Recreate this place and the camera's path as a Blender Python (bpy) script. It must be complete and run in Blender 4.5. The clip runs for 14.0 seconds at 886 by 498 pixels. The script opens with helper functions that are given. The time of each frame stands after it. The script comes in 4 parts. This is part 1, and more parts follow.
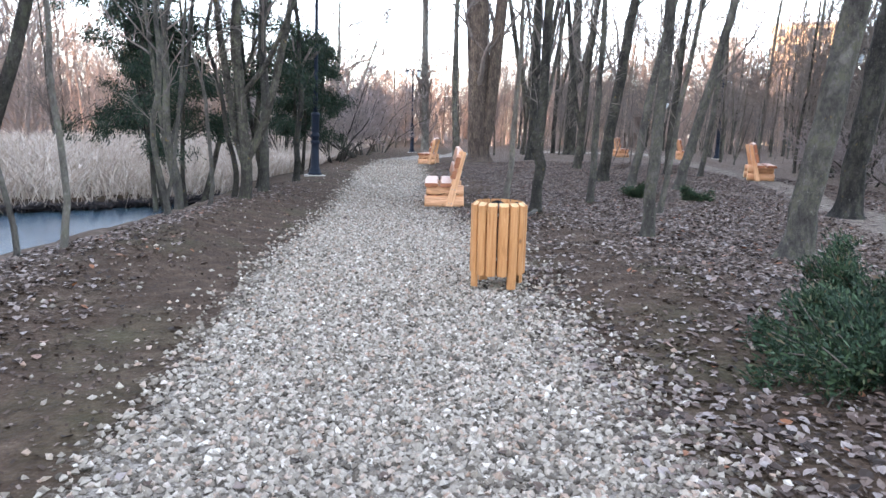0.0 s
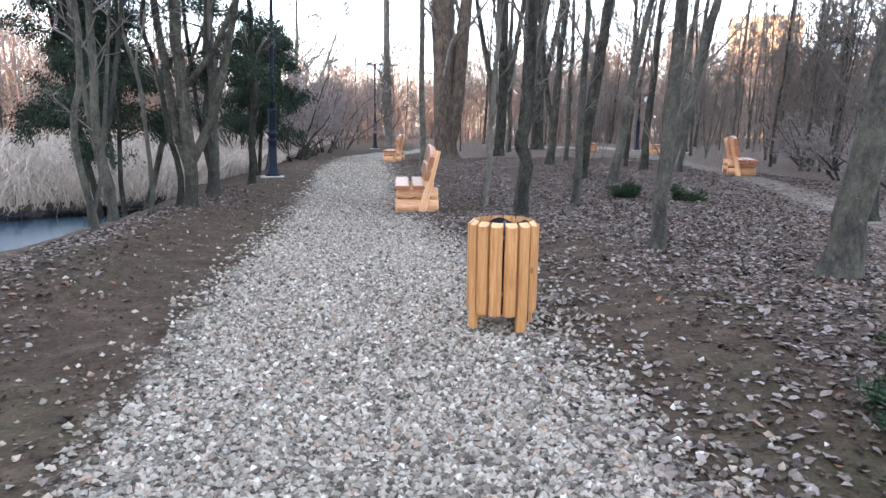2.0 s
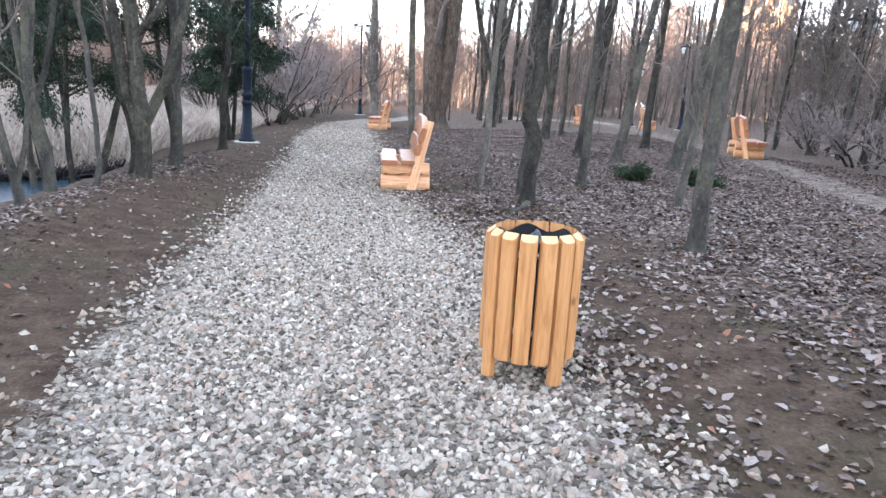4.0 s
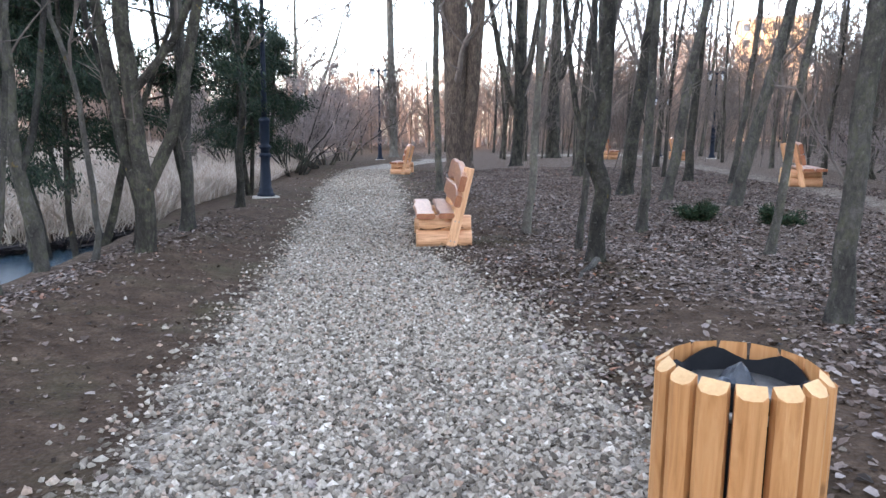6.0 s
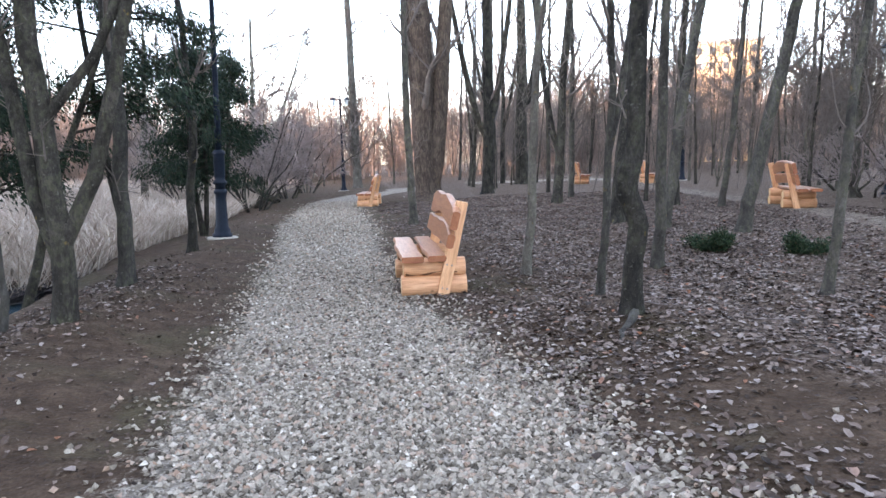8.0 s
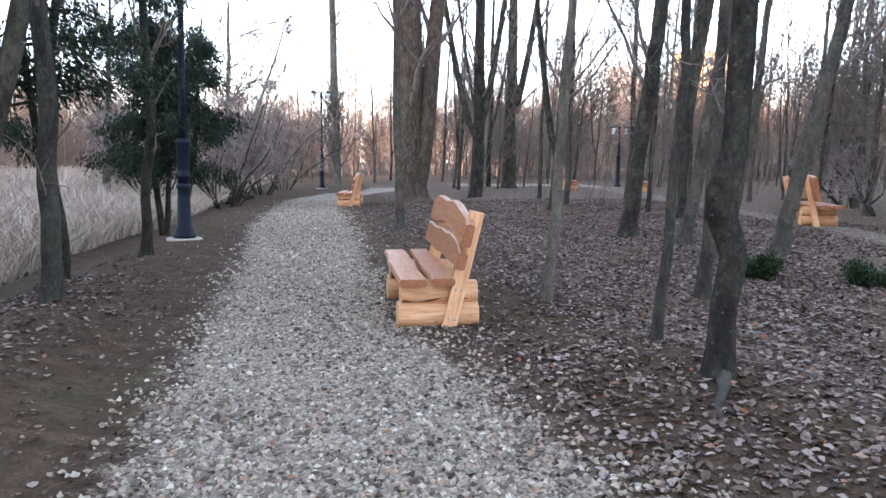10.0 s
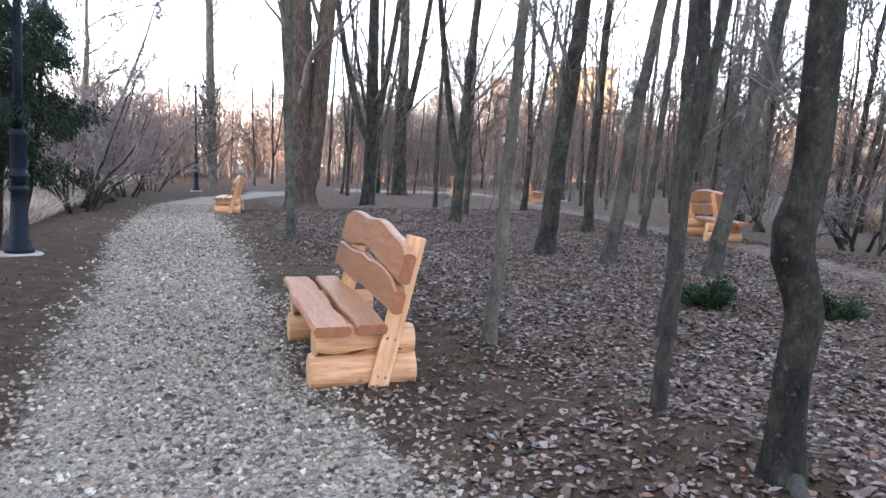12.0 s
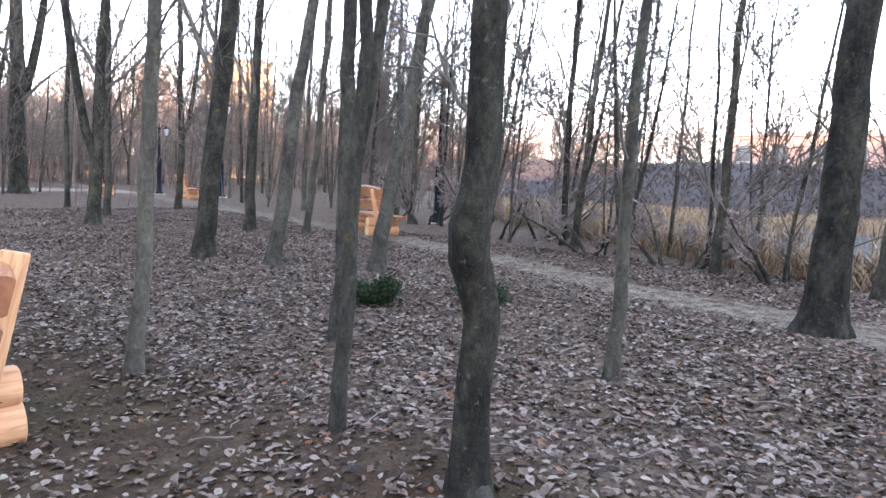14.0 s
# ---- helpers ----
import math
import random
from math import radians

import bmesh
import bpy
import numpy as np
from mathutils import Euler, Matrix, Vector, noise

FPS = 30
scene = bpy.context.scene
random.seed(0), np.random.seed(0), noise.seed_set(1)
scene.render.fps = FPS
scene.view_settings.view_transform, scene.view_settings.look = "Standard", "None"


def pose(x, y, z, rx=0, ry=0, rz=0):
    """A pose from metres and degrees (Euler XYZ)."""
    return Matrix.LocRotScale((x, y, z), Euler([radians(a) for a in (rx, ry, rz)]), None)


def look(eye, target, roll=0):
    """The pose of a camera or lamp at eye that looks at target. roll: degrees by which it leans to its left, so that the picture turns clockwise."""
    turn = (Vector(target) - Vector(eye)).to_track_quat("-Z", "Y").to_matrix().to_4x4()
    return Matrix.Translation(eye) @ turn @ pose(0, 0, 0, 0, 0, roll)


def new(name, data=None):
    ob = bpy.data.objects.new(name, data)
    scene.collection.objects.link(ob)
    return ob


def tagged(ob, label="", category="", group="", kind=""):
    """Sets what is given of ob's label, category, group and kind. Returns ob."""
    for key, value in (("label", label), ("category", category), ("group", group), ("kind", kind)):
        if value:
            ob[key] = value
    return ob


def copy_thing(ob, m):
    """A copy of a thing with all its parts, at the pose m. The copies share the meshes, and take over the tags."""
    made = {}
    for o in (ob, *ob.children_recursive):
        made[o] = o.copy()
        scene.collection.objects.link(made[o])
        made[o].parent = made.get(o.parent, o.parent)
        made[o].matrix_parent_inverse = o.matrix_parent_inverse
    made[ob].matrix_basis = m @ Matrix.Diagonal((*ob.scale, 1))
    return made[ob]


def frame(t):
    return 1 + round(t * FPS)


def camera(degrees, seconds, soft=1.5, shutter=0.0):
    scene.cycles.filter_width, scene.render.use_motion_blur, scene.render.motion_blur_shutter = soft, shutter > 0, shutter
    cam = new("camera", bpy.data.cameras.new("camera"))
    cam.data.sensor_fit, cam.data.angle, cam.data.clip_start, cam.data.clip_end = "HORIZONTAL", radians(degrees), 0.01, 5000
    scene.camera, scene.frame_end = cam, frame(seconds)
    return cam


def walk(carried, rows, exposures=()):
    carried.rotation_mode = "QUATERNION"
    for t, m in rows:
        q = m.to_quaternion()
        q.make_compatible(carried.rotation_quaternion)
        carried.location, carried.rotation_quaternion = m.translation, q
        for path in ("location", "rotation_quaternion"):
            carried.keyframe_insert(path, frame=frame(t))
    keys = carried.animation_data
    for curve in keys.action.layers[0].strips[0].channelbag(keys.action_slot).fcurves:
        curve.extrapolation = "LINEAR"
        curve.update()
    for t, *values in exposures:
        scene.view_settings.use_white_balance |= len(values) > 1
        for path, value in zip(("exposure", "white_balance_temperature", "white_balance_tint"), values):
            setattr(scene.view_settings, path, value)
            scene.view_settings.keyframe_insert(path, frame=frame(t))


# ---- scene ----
cam = camera(66.7, 14.0, soft=1.5)
METRES, EYE, TILT, LEAN, TURN = 9.9, 1.5, 0.0, -2.2, -1.7
ROWS = [
    (0.0, 0.0, 0.0, 0.0, -0.15, -9.96, 0.87),
    (0.5, -0.0097, 0.0286, -0.0016, 2.7, -11.31, 0.24),
    (1.0, -0.0047, 0.0699, -0.0006, 5.9, -10.5, 2.26),
    (1.5, -0.0109, 0.1081, 0.0007, 2.23, -11.5, 0.01),
    (2.0, -0.0181, 0.1389, 0.0037, -3.39, -10.45, 1.38),
    (4.5, -0.0252, 0.3181, 0.0034, -4.29, -13.4, -0.95),
    (5.0, -0.0308, 0.353, 0.0091, -1.47, -12.55, -0.78),
    (5.5, -0.0412, 0.386, 0.0098, -5.82, -9.21, 1.73),
    (6.0, -0.0476, 0.4266, 0.0085, -3.24, -9.8, 2.27),
    (6.5, -0.0513, 0.4616, 0.0101, -0.83, -8.02, 3.23),
    (7.0, -0.0651, 0.5015, 0.008, -1.86, -8.93, 2.5),
    (7.5, -0.073, 0.537, 0.0106, -4.74, -9.43, 2.62),
    (8.0, -0.0711, 0.5827, 0.0104, -6.59, -7.63, 3.78),
    (8.5, -0.0739, 0.6195, 0.0096, -4.03, -7.69, 1.46),
    (11.0, -0.0893, 0.847, 0.0102, -11.65, -7.01, 0.86),
    (11.5, -0.0897, 0.8861, 0.0139, -12.94, -6.23, -0.56),
    (12.0, -0.0974, 0.9189, 0.0133, -18.39, -7.38, -0.07),
    (12.5, -0.088, 0.9422, 0.0142, -19.17, -7.29, 1.5),
    (13.0, -0.0752, 0.9581, 0.0113, -25.04, -6.06, 0.32),
    (13.5, -0.0678, 0.9685, 0.013, -36.29, -6.85, -0.17),
    (14.0, -0.0642, 0.9713, 0.0119, -46.49, -7.52, -0.85),
]
KELVIN, TINT = 6340, 15
EXPOSURES = [(0.0, 3.35), (1.2, 3.3), (2.2, 3.25), (4.5, 3.72), (5.0, 3.75), (5.4, 3.42), (6.0, 3.15), (7.0, 3.18), (8.5, 3.2), (11.0, 2.98), (11.5, 3.15), (12.0, 3.16), (14.0, 3.44)]
walk(cam, [(t, pose(0, 0, EYE, TILT, LEAN, TURN) @ pose(METRES * x, METRES * y, METRES * z, 90 + pitch, roll, yaw)) for t, x, y, z, yaw, pitch, roll in ROWS],
     exposures=[(t, stops, KELVIN, TINT) for t, stops in EXPOSURES])

# ---- light: low evening sun from behind the walker, open sky ----
SUN_ELEVATION, SUN_AZIMUTH = 13.0, 233.0
world = bpy.data.worlds.new("evening_sky")
scene.world = world
world.use_nodes = True
wn = world.node_tree.nodes
sky = wn.new("ShaderNodeTexSky")
sky.sky_type = "NISHITA"
sky.sun_disc = False
sky.sun_elevation = radians(SUN_ELEVATION)
sky.sun_rotation = radians(SUN_AZIMUTH)
sky.altitude = 100
sky.air_density, sky.dust_density, sky.ozone_density = 1.0, 0.6, 1.5
wn["Background"].inputs["Strength"].default_value = 0.15
haze = wn.new("ShaderNodeHueSaturation")
haze.inputs["Saturation"].default_value = 0.6
world.node_tree.links.new(sky.outputs["Color"], haze.inputs["Color"])
world.node_tree.links.new(haze.outputs["Color"], wn["Background"].inputs["Color"])
sun = new("sun", bpy.data.lights.new("sun", "SUN"))
sun.data.energy, sun.data.angle, sun.data.color = 1.9, radians(0.6), (1.0, 0.63, 0.42)
sun_from = Vector((math.sin(radians(SUN_AZIMUTH)) * math.cos(radians(SUN_ELEVATION)), math.cos(radians(SUN_AZIMUTH)) * math.cos(radians(SUN_ELEVATION)), math.sin(radians(SUN_ELEVATION))))
sun.matrix_world = look(sun_from * 300, (0, 0, 0))

# ---- materials ----


def material(name, rough=0.8, metal=0.0, spec=0.3):
    m = bpy.data.materials.new(name)
    m.use_nodes = True
    b = m.node_tree.nodes["Principled BSDF"]
    b.inputs["Roughness"].default_value, b.inputs["Metallic"].default_value = rough, metal
    b.inputs["Specular IOR Level"].default_value = spec
    return m, m.node_tree.nodes, m.node_tree.links, b


def ramp(nodes, links, source, stops, mode="LINEAR"):
    r = nodes.new("ShaderNodeValToRGB")
    r.color_ramp.interpolation = mode
    el = r.color_ramp.elements
    while len(el) < len(stops):
        el.new(0.5)
    for e, (p, c) in zip(el, stops):
        e.position, e.color = p, (*c, 1)
    links.new(source, r.inputs["Fac"])
    return r.outputs["Color"]


def coords(nodes, links, kind="Object", scale=(1, 1, 1)):
    tc, mp = nodes.new("ShaderNodeTexCoord"), nodes.new("ShaderNodeMapping")
    mp.inputs["Scale"].default_value = scale
    links.new(tc.outputs[kind], mp.inputs["Vector"])
    return mp.outputs["Vector"]


def noise_tex(nodes, links, vec, scale, detail=4.0, rough=0.6, dist=0.0):
    n = nodes.new("ShaderNodeTexNoise")
    n.inputs["Scale"].default_value, n.inputs["Detail"].default_value = scale, detail
    n.inputs["Roughness"].default_value, n.inputs["Distortion"].default_value = rough, dist
    links.new(vec, n.inputs["Vector"])
    return n.outputs["Fac"]


def cells(nodes, links, vec, scale, feature="F1", randomness=1.0):
    v = nodes.new("ShaderNodeTexVoronoi")
    v.feature = feature
    v.inputs["Scale"].default_value = scale
    v.inputs["Randomness"].default_value = randomness
    links.new(vec, v.inputs["Vector"])
    return v


def blend(nodes, links, fac, a, b, how="MIX"):
    m = nodes.new("ShaderNodeMix")
    m.data_type, m.blend_type = "RGBA", how
    for sock, val in ((m.inputs["Factor"], fac), (m.inputs[6], a), (m.inputs[7], b)):
        if isinstance(val, (int, float)):
            sock.default_value = val
        elif isinstance(val, tuple):
            sock.default_value = (*val, 1)
        else:
            links.new(val, sock)
    return m.outputs[2]


def maths(nodes, links, op, a, b=0.0, clamp=False):
    m = nodes.new("ShaderNodeMath")
    m.operation, m.use_clamp = op, clamp
    for sock, val in ((m.inputs[0], a), (m.inputs[1], b)):
        if isinstance(val, (int, float)):
            sock.default_value = val
        else:
            links.new(val, sock)
    return m.outputs[0]


def bump(nodes, links, b, height, strength=0.5, distance=0.02):
    n = nodes.new("ShaderNodeBump")
    n.inputs["Strength"].default_value, n.inputs["Distance"].default_value = strength, distance
    links.new(height, n.inputs["Height"])
    links.new(n.outputs["Normal"], b.inputs["Normal"])


def bark_material(name, dark, mid, light, moss=0.35, stretch=0.5, furrow=0.34):
    m, n, l, b = material(name, 0.92, 0.0, 0.12)
    ridges = noise_tex(n, l, coords(n, l, "Object", (1, 1, stretch)), 38, 6, 0.75, 0.4)
    fine = noise_tex(n, l, coords(n, l, "Object", (1, 1, 0.9)), 120, 3, 0.65)
    patch = noise_tex(n, l, coords(n, l, "Object", (1, 1, 0.6)), 4.2, 6, 0.7, 0.3)
    grain = maths(n, l, "ADD", maths(n, l, "MULTIPLY", ridges, furrow), maths(n, l, "ADD", maths(n, l, "MULTIPLY", fine, 0.14), maths(n, l, "MULTIPLY", patch, 0.86 - furrow)))
    base = ramp(n, l, grain, [(0.37, dark), (0.5, mid), (0.64, light)])
    # dark damp streaks, green-grey lichen, pale flecks
    damp = noise_tex(n, l, coords(n, l, "Object", (1, 1, 0.22)), 6.5, 5, 0.7, 0.6)
    base = blend(n, l, ramp(n, l, damp, [(0.54, (0, 0, 0)), (0.68, (0.75, 0.75, 0.75))]), base, dark)
    lichen = noise_tex(n, l, coords(n, l, "Object", (1, 1, 0.7)), 13.0, 6, 0.75)
    mask = maths(n, l, "MULTIPLY", ramp(n, l, patch, [(0.42, (0, 0, 0)), (0.58, (1, 1, 1))]), ramp(n, l, lichen, [(0.46, (0, 0, 0)), (0.56, (1, 1, 1))]))
    col = blend(n, l, maths(n, l, "MULTIPLY", mask, moss), base, (0.105, 0.112, 0.066))
    spots = noise_tex(n, l, coords(n, l, "Object", (1, 1, 0.9)), 21.0, 4, 0.7)
    col = blend(n, l, maths(n, l, "MULTIPLY", ramp(n, l, spots, [(0.62, (0, 0, 0)), (0.68, (1, 1, 1))]), 0.3), col, (0.3, 0.3, 0.27))
    rust = noise_tex(n, l, coords(n, l, "Object", (1, 1, 0.8)), 9.0, 3, 0.6)
    col = blend(n, l, ramp(n, l, rust, [(0.68, (0, 0, 0)), (0.74, (0.5, 0.5, 0.5))]), col, (0.24, 0.17, 0.045))
    info = n.new("ShaderNodeObjectInfo")
    tone = ramp(n, l, info.outputs["Random"], [(0.0, (0.66, 0.65, 0.66)), (1.0, (1.2, 1.16, 1.1))])
    l.new(blend(n, l, 1.0, col, tone, "MULTIPLY"), b.inputs["Base Color"])
    bump(n, l, b, maths(n, l, "ADD", ridges, maths(n, l, "MULTIPLY", fine, 0.5)), 1.0, 0.03)
    return m


BARK = bark_material("grey_bark", (0.024, 0.022, 0.021), (0.075, 0.07, 0.064), (0.17, 0.16, 0.147), 0.55)
BARK_DARK = bark_material("dark_bark", (0.013, 0.0115, 0.011), (0.045, 0.041, 0.037), (0.12, 0.11, 0.098), 0.45)
BARK_PALE = bark_material("pale_bark", (0.055, 0.05, 0.045), (0.14, 0.13, 0.116), (0.28, 0.265, 0.24), 0.45)
BARK_OLD = bark_material("old_furrowed_bark", (0.02, 0.016, 0.014), (0.085, 0.064, 0.053), (0.24, 0.185, 0.15), 0.2, 0.12, 0.6)


def plain_material(name, stops, scale=8, rough=0.7, metal=0.0, spec=0.3, stretch=(1, 1, 1), relief=0.2, depth=0.01):
    m, n, l, b = material(name, rough, metal, spec)
    v = coords(n, l, "Object", stretch)
    f = noise_tex(n, l, v, scale, 5, 0.65)
    g = noise_tex(n, l, v, scale * 7, 3, 0.6)
    f2 = maths(n, l, "ADD", maths(n, l, "MULTIPLY", f, 0.7), maths(n, l, "MULTIPLY", g, 0.3))
    l.new(ramp(n, l, f2, stops), b.inputs["Base Color"])
    bump(n, l, b, f2, relief, depth)
    return m


TWIG = plain_material("twig_bark", [(0.3, (0.065, 0.054, 0.048)), (0.7, (0.18, 0.148, 0.128))], 5, 0.9)
TWIG_THICKET = plain_material("mauve_grey_twigs", [(0.3, (0.13, 0.105, 0.1)), (0.7, (0.28, 0.23, 0.215))], 4, 0.9)
# paler, pinker than TWIG: low sun on the distant woods put into the colour
TWIG_FAR = plain_material("sunlit_reddish_twigs", [(0.3, (0.14, 0.11, 0.098)), (0.7, (0.31, 0.24, 0.205))], 3, 0.9)


def wood_material(name, dark, mid, light, knots=True, axis=2, rough=0.55):
    m, n, l, b = material(name, rough, 0.0, 0.35)
    sc = [5.0, 5.0, 5.0]
    sc[axis] = 0.5
    v = coords(n, l, "Object", tuple(sc))
    info = n.new("ShaderNodeObjectInfo")
    shift = n.new("ShaderNodeVectorMath")
    shift.operation = "ADD"
    l.new(v, shift.inputs[0])
    comb = n.new("ShaderNodeCombineXYZ")
    l.new(maths(n, l, "MULTIPLY", info.outputs["Random"], 40.0), comb.inputs[0])
    l.new(maths(n, l, "MULTIPLY", info.outputs["Random"], 17.0), comb.inputs[1])
    l.new(comb.outputs[0], shift.inputs[1])
    grain = noise_tex(n, l, shift.outputs[0], 5.0, 6, 0.62, 1.2)
    col = ramp(n, l, grain, [(0.28, dark), (0.5, mid), (0.75, light)])
    if knots:
        sk = [2.4, 2.4, 2.4]
        sk[axis] = 1.5
        vk = coords(n, l, "Object", tuple(sk))
        sh2 = n.new("ShaderNodeVectorMath")
        sh2.operation = "ADD"
        l.new(vk, sh2.inputs[0])
        l.new(comb.outputs[0], sh2.inputs[1])
        k = cells(n, l, sh2.outputs[0], 2.6)
        col = blend(n, l, ramp(n, l, k.outputs["Distance"], [(0.05, (0.75, 0.75, 0.75)), (0.13, (0, 0, 0))]), col, (0.13, 0.055, 0.02))
    tone = ramp(n, l, info.outputs["Random"], [(0.0, (0.84, 0.82, 0.78)), (1.0, (1.12, 1.12, 1.12))])
    l.new(blend(n, l, 1.0, col, tone, "MULTIPLY"), b.inputs["Base Color"])
    bump(n, l, b, grain, 0.25, 0.01)
    return m


HONEY_Z = wood_material("honey_wood_upright", (0.42, 0.205, 0.098), (0.62, 0.339, 0.181), (0.72, 0.446, 0.265), True, 2)
HONEY_X = wood_material("honey_wood_log", (0.4, 0.186, 0.093), (0.6, 0.321, 0.171), (0.72, 0.428, 0.255), True, 0)
SLAB = wood_material("varnished_slab_wood", (0.24, 0.092, 0.042), (0.385, 0.17, 0.084), (0.49, 0.245, 0.13), True, 1, 0.36)
HONEY_BIN = wood_material("orange_oiled_wood", (0.29, 0.122, 0.04), (0.44, 0.208, 0.078), (0.53, 0.282, 0.127), True, 2)
END_GRAIN = plain_material("reddish_end_grain", [(0.3, (0.2, 0.065, 0.03)), (0.7, (0.36, 0.145, 0.07))], 14, 0.6)
CUT_WOOD = plain_material("pale_cut_wood", [(0.3, (0.48, 0.285, 0.125)), (0.7, (0.66, 0.44, 0.23))], 16, 0.6)
IRON = plain_material("dark_blue_cast_iron", [(0.3, (0.005, 0.008, 0.015)), (0.7, (0.011, 0.017, 0.032))], 12, 0.55, 0.0, 0.16)
CONCRETE = plain_material("lamp_footing_concrete", [(0.3, (0.28, 0.25, 0.21)), (0.7, (0.42, 0.39, 0.34))], 9, 0.9)
LAMP_GLASS = plain_material("frosted_lamp_glass", [(0.3, (0.5, 0.55, 0.6)), (0.7, (0.65, 0.7, 0.74))], 5, 0.25, 0.0, 0.5)
BAG = plain_material("black_bin_bag", [(0.3, (0.014, 0.017, 0.022)), (0.7, (0.045, 0.054, 0.068))], 10, 0.3, 0.0, 0.5, relief=0.6, depth=0.02)
LINER = plain_material("black_liner", [(0.3, (0.004, 0.004, 0.005)), (0.7, (0.01, 0.01, 0.011))], 10, 0.7, 0.0, 0.2)
BARK_STRIP = plain_material("dark_bark_left_on_log", [(0.3, (0.05, 0.022, 0.01)), (0.7, (0.14, 0.065, 0.028))], 25, 0.85)
BOLT = plain_material("dull_steel", [(0.3, (0.2, 0.19, 0.18)), (0.7, (0.4, 0.39, 0.37))], 30, 0.4, 0.9)


def island_material(name, stops, rough=0.85, spec=0.2, extra=None):
    m, n, l, b = material(name, rough, 0.0, spec)
    g = n.new("ShaderNodeNewGeometry")
    col = ramp(n, l, g.outputs["Random Per Island"], stops)
    f = noise_tex(n, l, coords(n, l, "Object"), extra or 60, 3, 0.6)
    tone = ramp(n, l, f, [(0.3, (0.75, 0.74, 0.72)), (0.7, (1.1, 1.1, 1.1))])
    l.new(blend(n, l, 1.0, col, tone, "MULTIPLY"), b.inputs["Base Color"])
    return m


STONE = island_material("crushed_stone", [(0.0, (0.07, 0.058, 0.045)), (0.2, (0.18, 0.15, 0.119)), (0.5, (0.295, 0.255, 0.206)), (0.76, (0.41, 0.364, 0.302)), (0.9, (0.31, 0.21, 0.152)), (1.0, (0.62, 0.57, 0.495))])
LEAF = island_material("fallen_leaves", [(0.0, (0.02, 0.013, 0.009)), (0.25, (0.058, 0.037, 0.027)), (0.52, (0.125, 0.086, 0.067)), (0.78, (0.22, 0.172, 0.148)), (0.95, (0.3, 0.255, 0.232)), (1.0, (0.22, 0.085, 0.036))], 0.7, 0.3)
CRUMB = island_material("trodden_bits", [(0.0, (0.02, 0.013, 0.009)), (0.4, (0.055, 0.036, 0.026)), (0.8, (0.11, 0.078, 0.06)), (1.0, (0.21, 0.16, 0.135))], 0.8, 0.2)
NEEDLE = island_material("dark_evergreen_sprays", [(0.0, (0.007, 0.014, 0.009)), (0.5, (0.016, 0.03, 0.018)), (0.9, (0.03, 0.05, 0.026)), (1.0, (0.06, 0.05, 0.03))], 0.7, 0.2, 20)
JUNIPER = island_material("green_juniper_sprays", [(0.0, (0.01, 0.022, 0.012)), (0.5, (0.026, 0.05, 0.026)), (0.9, (0.055, 0.09, 0.043)), (1.0, (0.13, 0.085, 0.05))], 0.7, 0.2, 20)
REED = island_material("dry_reeds", [(0.0, (0.27, 0.21, 0.17)), (0.4, (0.44, 0.37, 0.315)), (0.8, (0.57, 0.5, 0.44)), (1.0, (0.33, 0.245, 0.19))], 0.8, 0.2, 3)
WEED = island_material("dry_weeds", [(0.0, (0.12, 0.08, 0.05)), (0.5, (0.24, 0.165, 0.105)), (1.0, (0.36, 0.27, 0.18))], 0.85, 0.2, 3)
BRUSH = island_material("dark_brush", [(0.0, (0.04, 0.036, 0.04)), (0.6, (0.075, 0.068, 0.072)), (1.0, (0.12, 0.1, 0.096))], 0.9, 0.1, 3)


